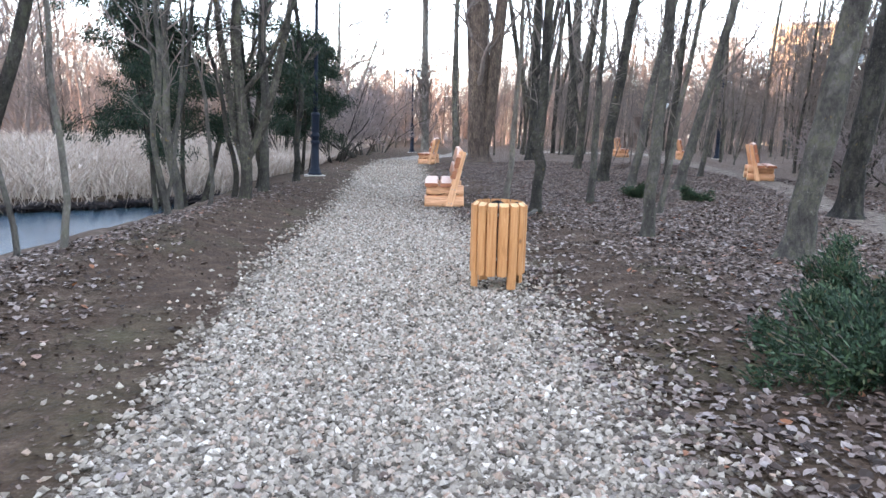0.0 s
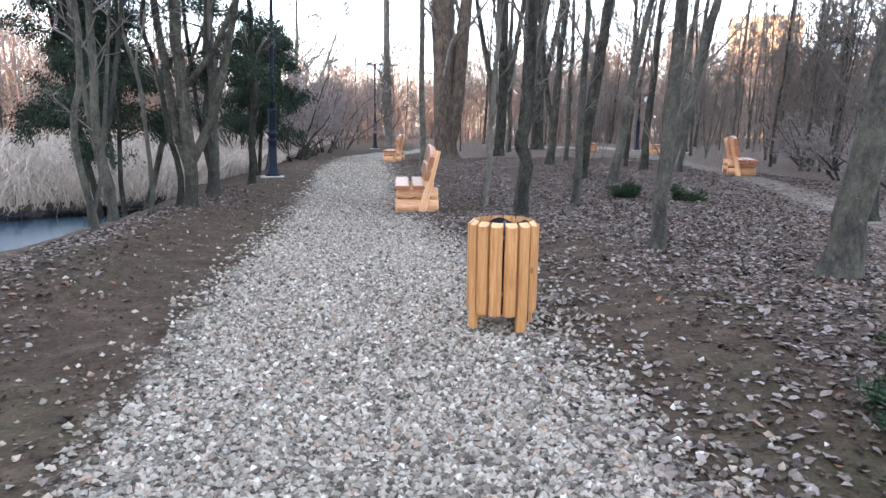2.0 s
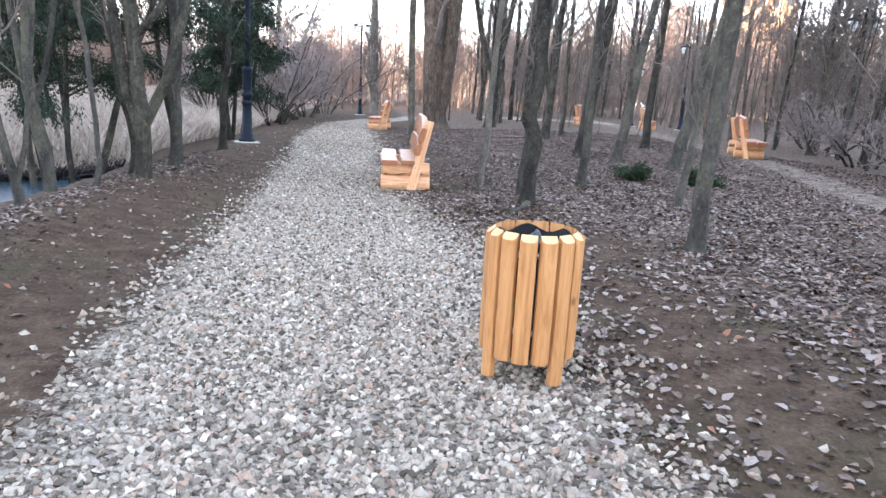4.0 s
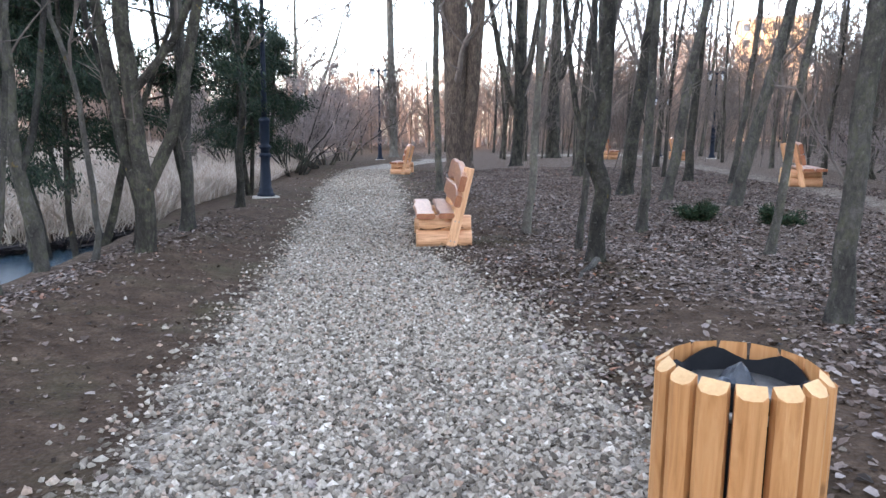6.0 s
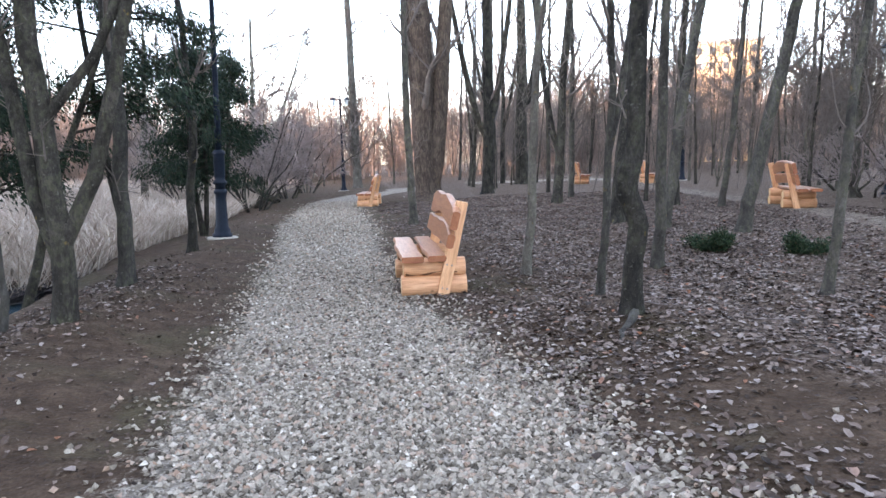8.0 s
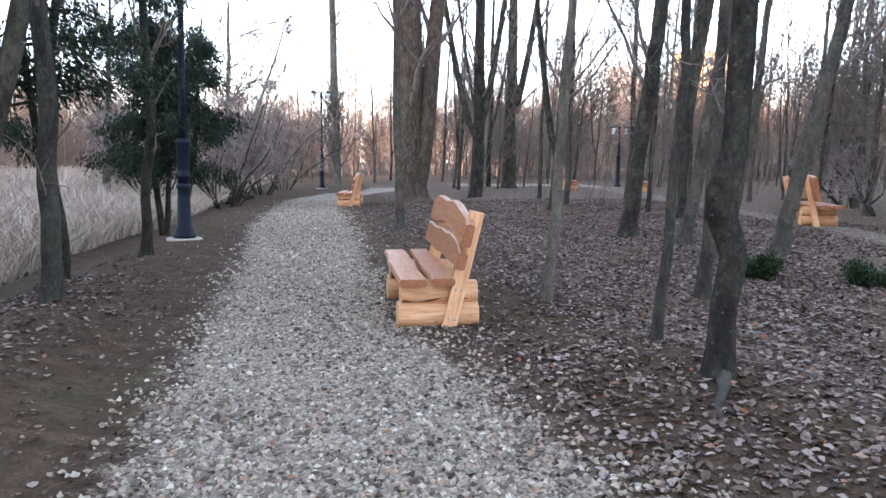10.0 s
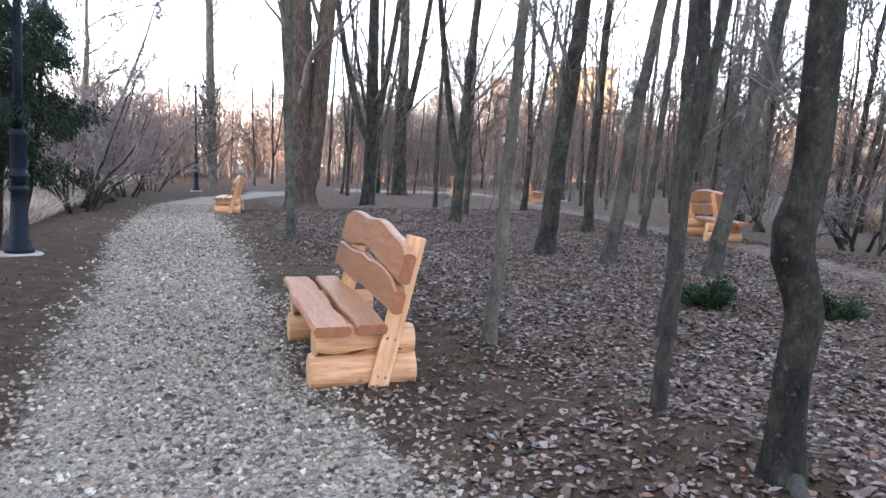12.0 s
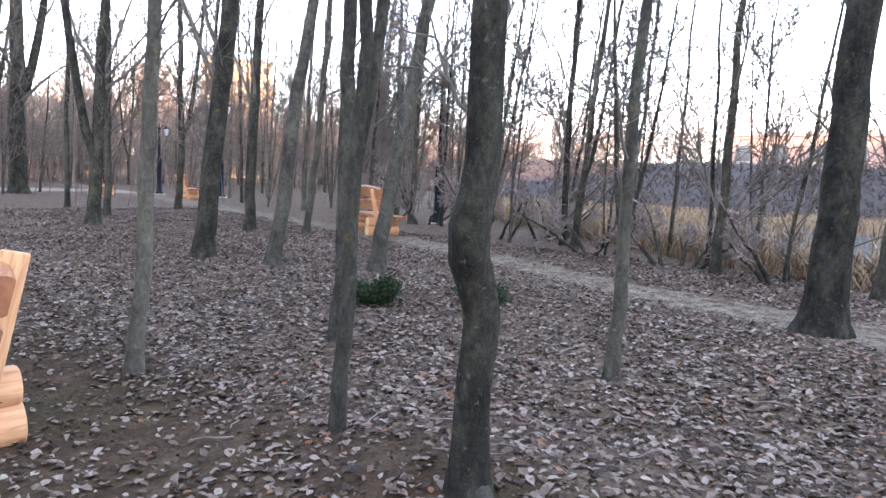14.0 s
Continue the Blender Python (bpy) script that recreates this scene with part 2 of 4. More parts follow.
def ground_material():
    m, n, l, b = material("park_ground", 0.95, 0.0, 0.15)
    v = coords(n, l, "Object")
    broad, mid, fine = noise_tex(n, l, v, 0.8, 5, 0.6), noise_tex(n, l, v, 5, 5, 0.65), noise_tex(n, l, v, 45, 4, 0.7)
    dirt = ramp(n, l, maths(n, l, "ADD", maths(n, l, "MULTIPLY", mid, 0.6), maths(n, l, "MULTIPLY", fine, 0.4)), [(0.32, (0.028, 0.0175, 0.011)), (0.5, (0.062, 0.04, 0.026)), (0.7, (0.118, 0.081, 0.056))])
    dirt = blend(n, l, ramp(n, l, broad, [(0.5, (0, 0, 0)), (0.72, (0.45, 0.45, 0.45))]), dirt, (0.06, 0.065, 0.03))
    # gravel seen from afar, darkened for the shade in gaps between loose stones
    c1 = cells(n, l, v, 30)
    c2 = cells(n, l, v, 58)
    stone = ramp(n, l, c1.outputs["Color"], [(0.1, (0.09, 0.075, 0.059)), (0.45, (0.235, 0.2, 0.163)), (0.75, (0.34, 0.297, 0.245)), (1.0, (0.5, 0.447, 0.38))])
    stone2 = ramp(n, l, c2.outputs["Color"], [(0.1, (0.095, 0.079, 0.062)), (0.6, (0.25, 0.214, 0.174)), (1.0, (0.43, 0.38, 0.32))])
    stone = blend(n, l, ramp(n, l, fine, [(0.45, (0, 0, 0)), (0.55, (1, 1, 1))]), stone, stone2)
    # matted leaves
    c3 = cells(n, l, coords(n, l, "Object", (1.0, 1.4, 1)), 22)
    leaf = ramp(n, l, c3.outputs["Color"], [(0.0, (0.03, 0.021, 0.015)), (0.4, (0.083, 0.057, 0.041)), (0.75, (0.148, 0.11, 0.085)), (1.0, (0.26, 0.212, 0.178))])
    at1, at2 = n.new("ShaderNodeAttribute"), n.new("ShaderNodeAttribute")
    at1.attribute_name, at2.attribute_name = "gravel", "litter"
    wob = maths(n, l, "MULTIPLY", maths(n, l, "SUBTRACT", maths(n, l, "ADD", mid, fine), 1.0), 1.1)
    gm = ramp(n, l, maths(n, l, "ADD", at1.outputs["Fac"], wob), [(0.38, (0, 0, 0)), (0.6, (1, 1, 1))])
    lm = ramp(n, l, maths(n, l, "ADD", at2.outputs["Fac"], wob), [(0.4, (0, 0, 0)), (0.65, (0.9, 0.9, 0.9))])
    col = blend(n, l, gm, blend(n, l, lm, dirt, leaf), stone)
    l.new(col, b.inputs["Base Color"])
    h = maths(n, l, "ADD", maths(n, l, "MULTIPLY", c1.outputs["Distance"], -0.6), maths(n, l, "MULTIPLY", maths(n, l, "ADD", mid, fine), 0.5))
    bump(n, l, b, h, 0.8, 0.03)
    return m


GROUND = ground_material()


def water_material():
    m, n, l, b = material("canal_water", 0.22, 0.0, 0.25)
    b.inputs["Base Color"].default_value = (0.045, 0.075, 0.1, 1)
    f = noise_tex(n, l, coords(n, l, "Object", (1, 0.6, 1)), 2.2, 4, 0.6)
    bump(n, l, b, f, 0.3, 0.05)
    return m


WATER = water_material()
# pond ice, its colour darkened to stand in for shade lying on it
ICE = plain_material("thin_ice_with_snow_in_shade", [(0.35, (0.05, 0.053, 0.058)), (0.65, (0.1, 0.105, 0.112))], 0.5, 0.9, 0.0, 0.02)


def facade_material(name, a, b2):
    return plain_material(name, [(0.3, a), (0.7, b2)], 1.2, 0.85)


# cream render with the orange of the evening sun mixed into its colour
WALL_WARM = facade_material("tower_render_cream_sunlit", (0.55, 0.37, 0.21), (0.66, 0.47, 0.29))
WALL_GREY = facade_material("tower_panel_grey", (0.28, 0.27, 0.26), (0.38, 0.37, 0.36))
WALL_PINK = facade_material("faded_brick_pink", (0.4, 0.24, 0.2), (0.52, 0.34, 0.29))
PANE = plain_material("dark_window_pane", [(0.3, (0.03, 0.035, 0.045)), (0.7, (0.07, 0.08, 0.1))], 2, 0.15, 0.0, 0.5)

# ---- mesh helpers ----
rng = np.random.default_rng(7)


def mesh_np(name, verts, faces, mats, smooth=True, index=None):
    """A mesh from arrays; all faces have the same number of corners."""
    verts, faces = np.asarray(verts, np.float32), np.asarray(faces, np.int32)
    me = bpy.data.meshes.new(name)
    k = faces.shape[1]
    me.vertices.add(len(verts))
    me.vertices.foreach_set("co", verts.ravel())
    me.loops.add(faces.size)
    me.loops.foreach_set("vertex_index", faces.ravel())
    me.polygons.add(len(faces))
    me.polygons.foreach_set("loop_start", np.arange(0, faces.size, k, dtype=np.int32))
    me.polygons.foreach_set("use_smooth", np.full(len(faces), smooth))
    if index is not None:
        me.polygons.foreach_set("material_index", np.asarray(index, np.int32))
    me.update(calc_edges=True)
    for mt in mats if isinstance(mats, (list, tuple)) else [mats]:
        me.materials.append(mt)
    return me


def part(name, data, mat=None, parent=None, label=""):
    """Links a mesh or a bmesh as one object under a thing or a part."""
    if isinstance(data, bmesh.types.BMesh):
        me = bpy.data.meshes.new(name)
        data.to_mesh(me)
        data.free()
        me.materials.append(mat)
        data = me
    ob = new(name, data)
    if parent is not None:
        ob.parent = parent
    if label:
        ob["label"] = label
    return ob


def thing(name, x=0, y=0, z=0, turn=0, label="", category="", group="", kind=""):
    ob = new(name)
    ob.matrix_basis = pose(x, y, z, 0, 0, turn)
    return tagged(ob, label, category, group, kind)


class Tubes:
    """Gathers round tapering tubes into one all-quad mesh."""

    def __init__(self):
        self.v, self.f, self.n = [], [], 0

    def add(self, pts, rad, sides=6, lumpy=0.0):
        pts, rad = np.asarray(pts, float), np.asarray(rad, float)
        t = np.gradient(pts, axis=0)
        t /= np.linalg.norm(t, axis=1)[:, None] + 1e-9
        mean = t.mean(0)
        ref = np.array((0.93, 0.35, 0.1)) if abs(mean[2]) > 0.6 else np.array((0.1, 0.2, 0.97))
        u = np.cross(t, ref)
        u /= np.linalg.norm(u, axis=1)[:, None] + 1e-9
        w = np.cross(t, u)
        a = np.linspace(0, 2 * math.pi, sides, endpoint=False)
        r = rad[:, None] * np.ones((1, sides))
        if lumpy:
            ph = rng.uniform(0, 6.28, 3)
            zz = np.linspace(0, 1, len(pts))[:, None]
            r = r * (1 + lumpy * (np.sin(2 * a[None] + ph[0] + 5 * zz) + 0.7 * np.sin(3 * a[None] + ph[1] - 4 * zz) + 0.5 * np.sin(5 * a[None] + ph[2])))
        ring = pts[:, None] + r[..., None] * (np.cos(a)[None, :, None] * u[:, None] + np.sin(a)[None, :, None] * w[:, None])
        m = len(pts)
        i = np.arange(m - 1)[:, None] * sides
        j = np.arange(sides)[None]
        j2 = (j + 1) % sides
        q = np.stack([i + j, i + j2, i + sides + j2, i + sides + j], -1).reshape(-1, 4) + self.n
        self.v.append(ring.reshape(-1, 3))
        self.f.append(q)
        self.n += m * sides

    def mesh(self, name, mat):
        return mesh_np(name, np.concatenate(self.v), np.concatenate(self.f), mat)


def loft(rings, mats, name="loft", smooth=True, cap_index=0):
    """A closed skin through rings of points, with flat ends."""
    rings = np.asarray(rings, float)
    m, s = rings.shape[:2]
    faces, idx = [], []
    for i in range(m - 1):
        for j in range(s):
            faces.append((i * s + j, i * s + (j + 1) % s, (i + 1) * s + (j + 1) % s, (i + 1) * s + j))
            idx.append(0)
    faces.append(tuple(range(s - 1, -1, -1)))
    faces.append(tuple(range((m - 1) * s, m * s)))
    idx += [cap_index, cap_index]
    me = bpy.data.meshes.new(name)
    me.from_pydata([tuple(p) for p in rings.reshape(-1, 3)], [], faces)
    for mt in mats if isinstance(mats, (list, tuple)) else [mats]:
        me.materials.append(mt)
    me.polygons.foreach_set("material_index", idx)
    me.polygons.foreach_set("use_smooth", [smooth] * (len(faces) - 2) + [False, False])
    me.update()
    return me


def box_bm(size, centre=(0, 0, 0), bevel=0.0, turn=None):
    bm = bmesh.new()
    bmesh.ops.create_cube(bm, size=1, matrix=Matrix.Diagonal((*size, 1)))
    if bevel:
        bmesh.ops.bevel(bm, geom=bm.edges[:], offset=bevel, segments=2, affect="EDGES", profile=0.5)
    bmesh.ops.transform(bm, matrix=Matrix.Translation(centre) @ (turn or Matrix.Identity(4)), verts=bm.verts[:])
    return bm


def lathe(profile, sides, mat, name="lathe", flutes=0, depth=0.0):
    """A turned solid from (radius, height) pairs."""
    a = np.linspace(0, 2 * math.pi, sides, endpoint=False)
    k = 1 + (depth * np.cos(flutes * a) if flutes else 0 * a)
    rings = [[(r * kk * math.cos(x), r * kk * math.sin(x), z) for x, kk in zip(a, k)] for r, z in profile]
    return loft(rings, mat, name, True)


# ---- the lie of the land ----
MAIN_PATH = [(-0.1, -12, 1.4), (-0.08, 3.5, 1.28), (-0.33, 6.5, 1.26), (-0.4, 9.5, 1.25), (-0.58, 12, 1.2), (-0.85, 14, 1.03), (-0.92, 18.8, 1.08), (-1.15, 25, 1.2), (-1.2, 32, 1.05), (-0.9, 37, 1.1), (0.6, 42, 1.2), (4.0, 47, 1.3), (9, 50, 1.3), (16, 51, 1.3)]
SIDE_PATH = [(4.9, -10, 0.9), (5.6, 2, 0.9), (6.5, 8, 0.9), (7.9, 11.7, 0.78), (8.6, 14.0, 0.76), (9.8, 17.2, 0.75), (11.0, 21.2, 0.75), (12.2, 27, 0.8), (14.2, 37, 1.0), (17.0, 51, 1.1), (18, 66, 1.2)]
WATER_Z, POND_Z = -0.42, -0.45


def path_mask(x, y, line):
    """1 on the path's middle, 0.5 at its edge, falling off outside."""
    best = np.full(np.shape(x), -9.0)
    for (x0, y0, w0), (x1, y1, w1) in zip(line[:-1], line[1:]):
        dx, dy = x1 - x0, y1 - y0
        t = np.clip(((x - x0) * dx + (y - y0) * dy) / (dx * dx + dy * dy), 0, 1)
        d = np.hypot(x - x0 - t * dx, y - y0 - t * dy)
        best = np.maximum(best, 0.5 + ((w0 + t * (w1 - w0)) - d) / 0.7)
    return np.clip(best, 0, 1)


def smooth01(v):
    v = np.clip(v, 0, 1)
    return v * v * (3 - 2 * v)


def canal_far(y):
    """The reed bank's edge across the canal."""
    return np.interp(y, [-30, 4, 10, 13, 14.5, 15.5, 16.5, 18, 26, 40, 80], [-30, -20, -14, -10.4, -8.6, -7.2, -5.9, -5.0, -4.25, -4.4, -4.6])


def ground_z(x, y):
    x, y = np.asarray(x, float), np.asarray(y, float)
    z = 0.04 - 0.02 * np.clip(y - 8, 0, 6) + 0.035 * np.clip(x - 0.5, 0, 6)
    z = z + 0.14 * np.exp(-(((x - 2.1) / 0.9) ** 2 + ((y - 11.7) / 1.3) ** 2))
    z = z + 0.07 * np.exp(-(((x - 1.8) / 1.6) ** 2 + ((y - 7.2) / 2.6) ** 2))
    berm = np.interp(y, [0, 8, 13, 18, 24, 40], [0.12, 0.2, 0.24, 0.12, 0.1, 0.05])
    z = z + berm * np.exp(-(((x + 3.2) / 0.75) ** 2)) * (x < -1) 
    far = canal_far(y)
    near = np.interp(y, [-30, 6, 11, 14, 18, 21], [-4.7, -4.6, -4.5, -4.5, -4.7, -5.2])
    dip = smooth01((near - x) / 0.9) * smooth01((x - far + 0.5) / 0.6) * (y < 20.5)
    z = z - dip * 1.1
    z = z - 0.12 * smooth01((far - x) / 0.8)
    # bank and pond beyond the side path
    edge = np.interp(y, [-20, 8, 12, 16, 20, 30, 45, 60], [10, 11.5, 13.2, 15.5, 18, 25, 40, 60])
    z = z - 0.95 * smooth01((x - edge) / 4.0) * (y < 60)
    return z


BARE = [(1.85, 6.1, 0.95, 2.4), (2.0, 9.0, 0.7, 1.2), (1.55, 13.4, 0.5, 0.9), (2.05, 12.0, 0.5, 0.5), (1.3, 15.2, 0.8, 1.4), (1.3, 18.5, 0.9, 3.0), (-2.6, 10.5, 0.75, 5.5), (-2.7, 19, 0.7, 5.0), (0.1, 13.4, 0.3, 0.7)]


def trodden(x, y):
    """Patches of bare earth, 0 to 1."""
    b = np.zeros(np.shape(x))
    for cx, cy, sx, sy in BARE:
        b = np.maximum(b, np.exp(-(((x - cx) / sx) ** 2 + ((y - cy) / sy) ** 2)))
    return b


def ground_obj():
    xs = np.concatenate([-np.geomspace(700, 12, 26), np.arange(-11.5, -5.4, 0.35), np.arange(-5.4, 9.0, 0.13), np.arange(9.0, 22, 0.4), np.geomspace(22.5, 700, 28)])
    ys = np.concatenate([-np.geomspace(500, 5, 14), np.arange(-4.5, 0.5, 0.4), np.arange(0.5, 18, 0.14), np.arange(18, 45, 0.45), np.geomspace(46, 900, 32)])
    gx, gy = np.meshgrid(xs, ys)
    x, y = gx.ravel(), gy.ravel()
    z = ground_z(x, y)
    g1, g2 = path_mask(x, y, MAIN_PATH), path_mask(x, y, SIDE_PATH) * 0.43
    g1 = g1 * (1 - 0.3 * smooth01((y - 9) / 3) * smooth01((24 - y) / 6))
    g = np.maximum(g1, g2)
    near = (np.abs(x) < 30) & (y > -6) & (y < 60)
    rough = np.zeros(len(x))
    for i in np.nonzero(near)[0]:
        rough[i] = 0.05 * noise.noise((x[i] * 0.9, y[i] * 0.9, 0)) + 0.025 * noise.noise((x[i] * 3.1, y[i] * 3.1, 5))
    z = z + rough * (1 - 0.7 * g)
    z = z - 0.02 * g1
    n, m = len(xs), len(ys)
    i, j = np.meshgrid(np.arange(n - 1), np.arange(m - 1))
    q = np.stack([j * n + i, j * n + i + 1, (j + 1) * n + i + 1, (j + 1) * n + i], -1).reshape(-1, 4)
    me = mesh_np("ground", np.stack([x, y, z], 1), q, GROUND)
    lit = np.where(x > 0, np.clip((x - 1.5) / 1.4, 0, 0.85), np.clip((-1.9 - x) / 1.4, 0, 0.55) * (y < 16))
    lit = np.where(x < canal_far(y), 0.1, lit)
    lit = lit * (1 - 0.95 * trodden(x, y))
    for key, val in (("gravel", g), ("litter", lit)):
        me.attributes.new(key, "FLOAT", "POINT").data.foreach_set("value", val.astype(np.float32))
    ob = new("ground", me)
    tagged(ob, "brown park ground with gravel walks and matted leaves", "ground", kind="structure")


ground_obj()


def water_sheet(name, x0, x1, y0, y1, z, mat, label):
    bm = bmesh.new()
    bmesh.ops.create_grid(bm, x_segments=8, y_segments=8, size=0.5, matrix=Matrix.Translation(((x0 + x1) / 2, (y0 + y1) / 2, z)) @ Matrix.Diagonal((x1 - x0, y1 - y0, 1, 1)))
    tagged(part(name, bm, mat), label, "water", kind="structure")


water_sheet("water", -36, -4.3, -30, 19.6, WATER_Z, WATER, "still dark canal water reflecting the sky")
water_sheet("water_pond", 12, 75, -40, 58, POND_Z, ICE, "pale half-frozen pond behind the side path")

# ---- trees ----


def wander(start, heading, length, n, bend, lift=0.0):
    """A crooked line of n points."""
    p, d = np.array(start, float), np.array(heading, float)
    d /= np.linalg.norm(d)
    out = [p.copy()]
    step = length / (n - 1)
    for _ in range(n - 1):
        d = d + rng.normal(0, bend, 3) + np.array((0, 0, lift))
        d /= np.linalg.norm(d)
        p = p + d * step
        out.append(p.copy())
    return np.array(out)


def side_way(d, spread):
    """A heading that leaves d by about spread degrees."""
    d = np.array(d) / np.linalg.norm(d)
    r = rng.normal(0, 1, 3)
    r -= d * r.dot(d)
    r /= np.linalg.norm(r) + 1e-9
    s = radians(spread)
    return d * math.cos(s) + r * math.sin(s)


def at(line, f):
    k = f * (len(line) - 1)
    i = min(int(k), len(line) - 2)
    return line[i] + (line[i + 1] - line[i]) * (k - i), line[i + 1] - line[i]


def crown(tw, line, r0, length, limbs, subs, twigs, start=0.3, spread=34, twig=1.0):
    for f in np.sort(rng.uniform(start, 0.98, limbs)):
        p, d = at(line, f)
        ln = length * (0.35 + 0.65 * (1 - f)) * rng.uniform(0.7, 1.2)
        rr = max(0.02, r0 * (1 - 0.8 * f) * rng.uniform(0.3, 0.5))
        limb = wander(p, side_way(d, rng.uniform(spread - 14, spread + 16)), ln, 6, 0.13, 0.09)
        tw.add(limb, np.linspace(rr, rr * 0.3, 6), 5)
        for g in rng.uniform(0.2, 1.0, subs):
            p2, d2 = at(limb, g)
            l2 = ln * rng.uniform(0.25, 0.5)
            sub = wander(p2, side_way(d2, rng.uniform(25, 60)), l2, 4, 0.16, 0.05)
            tw.add(sub, np.linspace(max(0.013 * twig, rr * 0.42), 0.008 * twig, 4), 3)
            for h in rng.uniform(0.25, 1.0, twigs):
                p3, d3 = at(sub, h)
                tw.add(wander(p3, side_way(d3, rng.uniform(20, 55)), l2 * rng.uniform(0.4, 0.85), 3, 0.2, 0.04), (0.0095 * twig, 0.008 * twig, 0.005 * twig), 3)


def bare_tree(x, y, r=0.12, height=13.0, lean=(0, 0), curve=(0, 0), bark=None, label="", limbs=9, start=0.35, forks=(), wob=0.05, flare=0.55, subs=4, twigs=4, sides=12, group="", z=None, kinks=(), reach=0.27, lumpy=0.055, shoots=4, sway=0.0, twig=1.0, spread=34):
    """A bare winter tree: lean is the sideways run per metre up, curve its change; forks are (height, run x, run y, size)."""
    base = float(ground_z(x, y)) - 0.06 if z is None else z
    tr = thing("tree", x, y, base, 0, label, "tree", group)
    n = 30
    h = np.concatenate([[0, 0.08, 0.2, 0.4], np.linspace(0.6, 5.0, 14), np.linspace(5.6, height, n - 18)])
    wx = np.cumsum(rng.normal(0, wob, n)) * 0.3
    wy = np.cumsum(rng.normal(0, wob, n)) * 0.3
    wx[:4], wy[:4] = wx[3], wy[3]
    line = np.stack([lean[0] * h + curve[0] * h * h / height + wx - wx[0], lean[1] * h + curve[1] * h * h / height + wy - wy[0], h], 1)
    if sway:
        ph = rng.uniform(0, 6.28, 2)
        line[:, 0] += sway * (np.sin(h * 1.5 + ph[0]) - math.sin(ph[0])) + 0.4 * sway * np.sin(h * 3.4)
        line[:, 1] += sway * (np.sin(h * 1.2 + ph[1]) - math.sin(ph[1]))
    rad = r * (1 - 0.72 * h / height) * (1 + flare * np.exp(-h / 0.16))
    for kh, kx, ky, size in kinks:
        bell = np.exp(-((h - kh) / 0.28) ** 2)
        line[:, 0] += kx * bell
        line[:, 1] += ky * bell
        rad = rad * (1 + size * bell)
    if kinks:
        fine = np.concatenate([np.linspace(0, 3, 22), np.linspace(3.5, height, 14)])
        rad = r * (1 - 0.72 * fine / height) * (1 + flare * np.exp(-fine / 0.16))
        line = np.stack([np.interp(fine, h, lean[0] * h + curve[0] * h * h / height), np.interp(fine, h, lean[1] * h + curve[1] * h * h / height), fine], 1)
        for kh, kx, ky, size in kinks:
            bell = np.exp(-((fine - kh) / 0.19) ** 2)
            line[:, 0] += kx * bell
            line[:, 1] += ky * bell
            rad = rad * (1 + size * bell)
    trunk = Tubes()
    trunk.add(line, rad, sides, lumpy)
    part("trunk", trunk.mesh("trunk", bark or BARK), None, tr)
    tw = Tubes()
    crown(tw, line, r, height * reach, limbs, subs, twigs, start, spread, twig)
    # thin low shoots on the bare stem
    state = rng.bit_generator.state
    for f in rng.uniform(min(2.0 / height, 0.3), 0.5, shoots):
        p, d = at(line, f)
        ln = rng.uniform(0.4, 1.2)
        shoot = wander(p, side_way(d, rng.uniform(28, 60)), ln, 5, 0.18, 0.1)
        tw.add(shoot, np.linspace(0.013, 0.005, 5), 4)
        for g in rng.uniform(0.25, 1.0, 5):
            p2, d2 = at(shoot, g)
            tw.add(wander(p2, side_way(d2, rng.uniform(25, 60)), ln * rng.uniform(0.2, 0.45), 3, 0.16, 0.04), (0.007, 0.006, 0.004), 3)
    rng.bit_generator.state = state
    tagged(part("crown", tw.mesh("crown", TWIG), None, tr, "bare grey-brown twigs"), kind="stuff")
    for fh, fx, fy, size in forks:
        p, _ = at(line, np.interp(fh, line[:, 2], np.linspace(0, 1, len(line))))
        up = height - fh
        m = 12
        s = np.linspace(0, 1, m)
        fork = np.stack([p[0] + fx * (s ** 0.75) + np.cumsum(rng.normal(0, wob, m)) * 0.2 * (s > 0), p[1] + fy * s, p[2] + up * 0.92 * s ** 1.15], 1)
        fb = Tubes()
        fb.add(fork, r * size * (1 - 0.75 * s), 10, 0.03)
        limb = part("limb", fb.mesh("limb", bark or BARK), None, tr)
        tw2 = Tubes()
        crown(tw2, fork, r * size, height * 0.2, max(4, limbs // 2), subs, twigs, 0.3, spread, twig)
        tagged(part("branchwork", tw2.mesh("branchwork", TWIG), None, limb), kind="stuff")
    return tr


G = "slender bare park tree with grey bark among fallen leaves"
# trees along the walk, right of the gravel
bare_tree(2.0, 11.5, 0.088, 13, (0.018, 0.02), (0.02, 0), BARK_DARK, "crooked dark tree with swollen knot and bare root", 8, 0.4, kinks=((0.84, 0.05, 0, 0.06), (1.22, -0.085, 0, 0.2)), flare=0.65, shoots=1)
bare_tree(2.12, 12.6, 0.047, 11, (0.012, 0.0), (-0.02, 0), BARK, "thin grey tree parting in two beside the crooked tree", 7, 0.35, flare=0.35, shoots=1, sway=0.02, forks=((1.6, 1.0, 0.05, 0.85),))
bare_tree(1.9, 14.8, 0.062, 11, (0.06, 0.0), (0.03, 0), BARK_PALE, "thin tree with yellow lichen behind the bench", 7, 0.35)
bare_tree(3.7, 14.5, 0.078, 12, (0.02, 0.0), (0, 0), BARK, G, 8, 0.4)
bare_tree(4.33, 12.0, 0.052, 12, (0.15, 0.02), (0.03, 0), BARK, "thin leaning tree with one side branch", 8, 0.3)
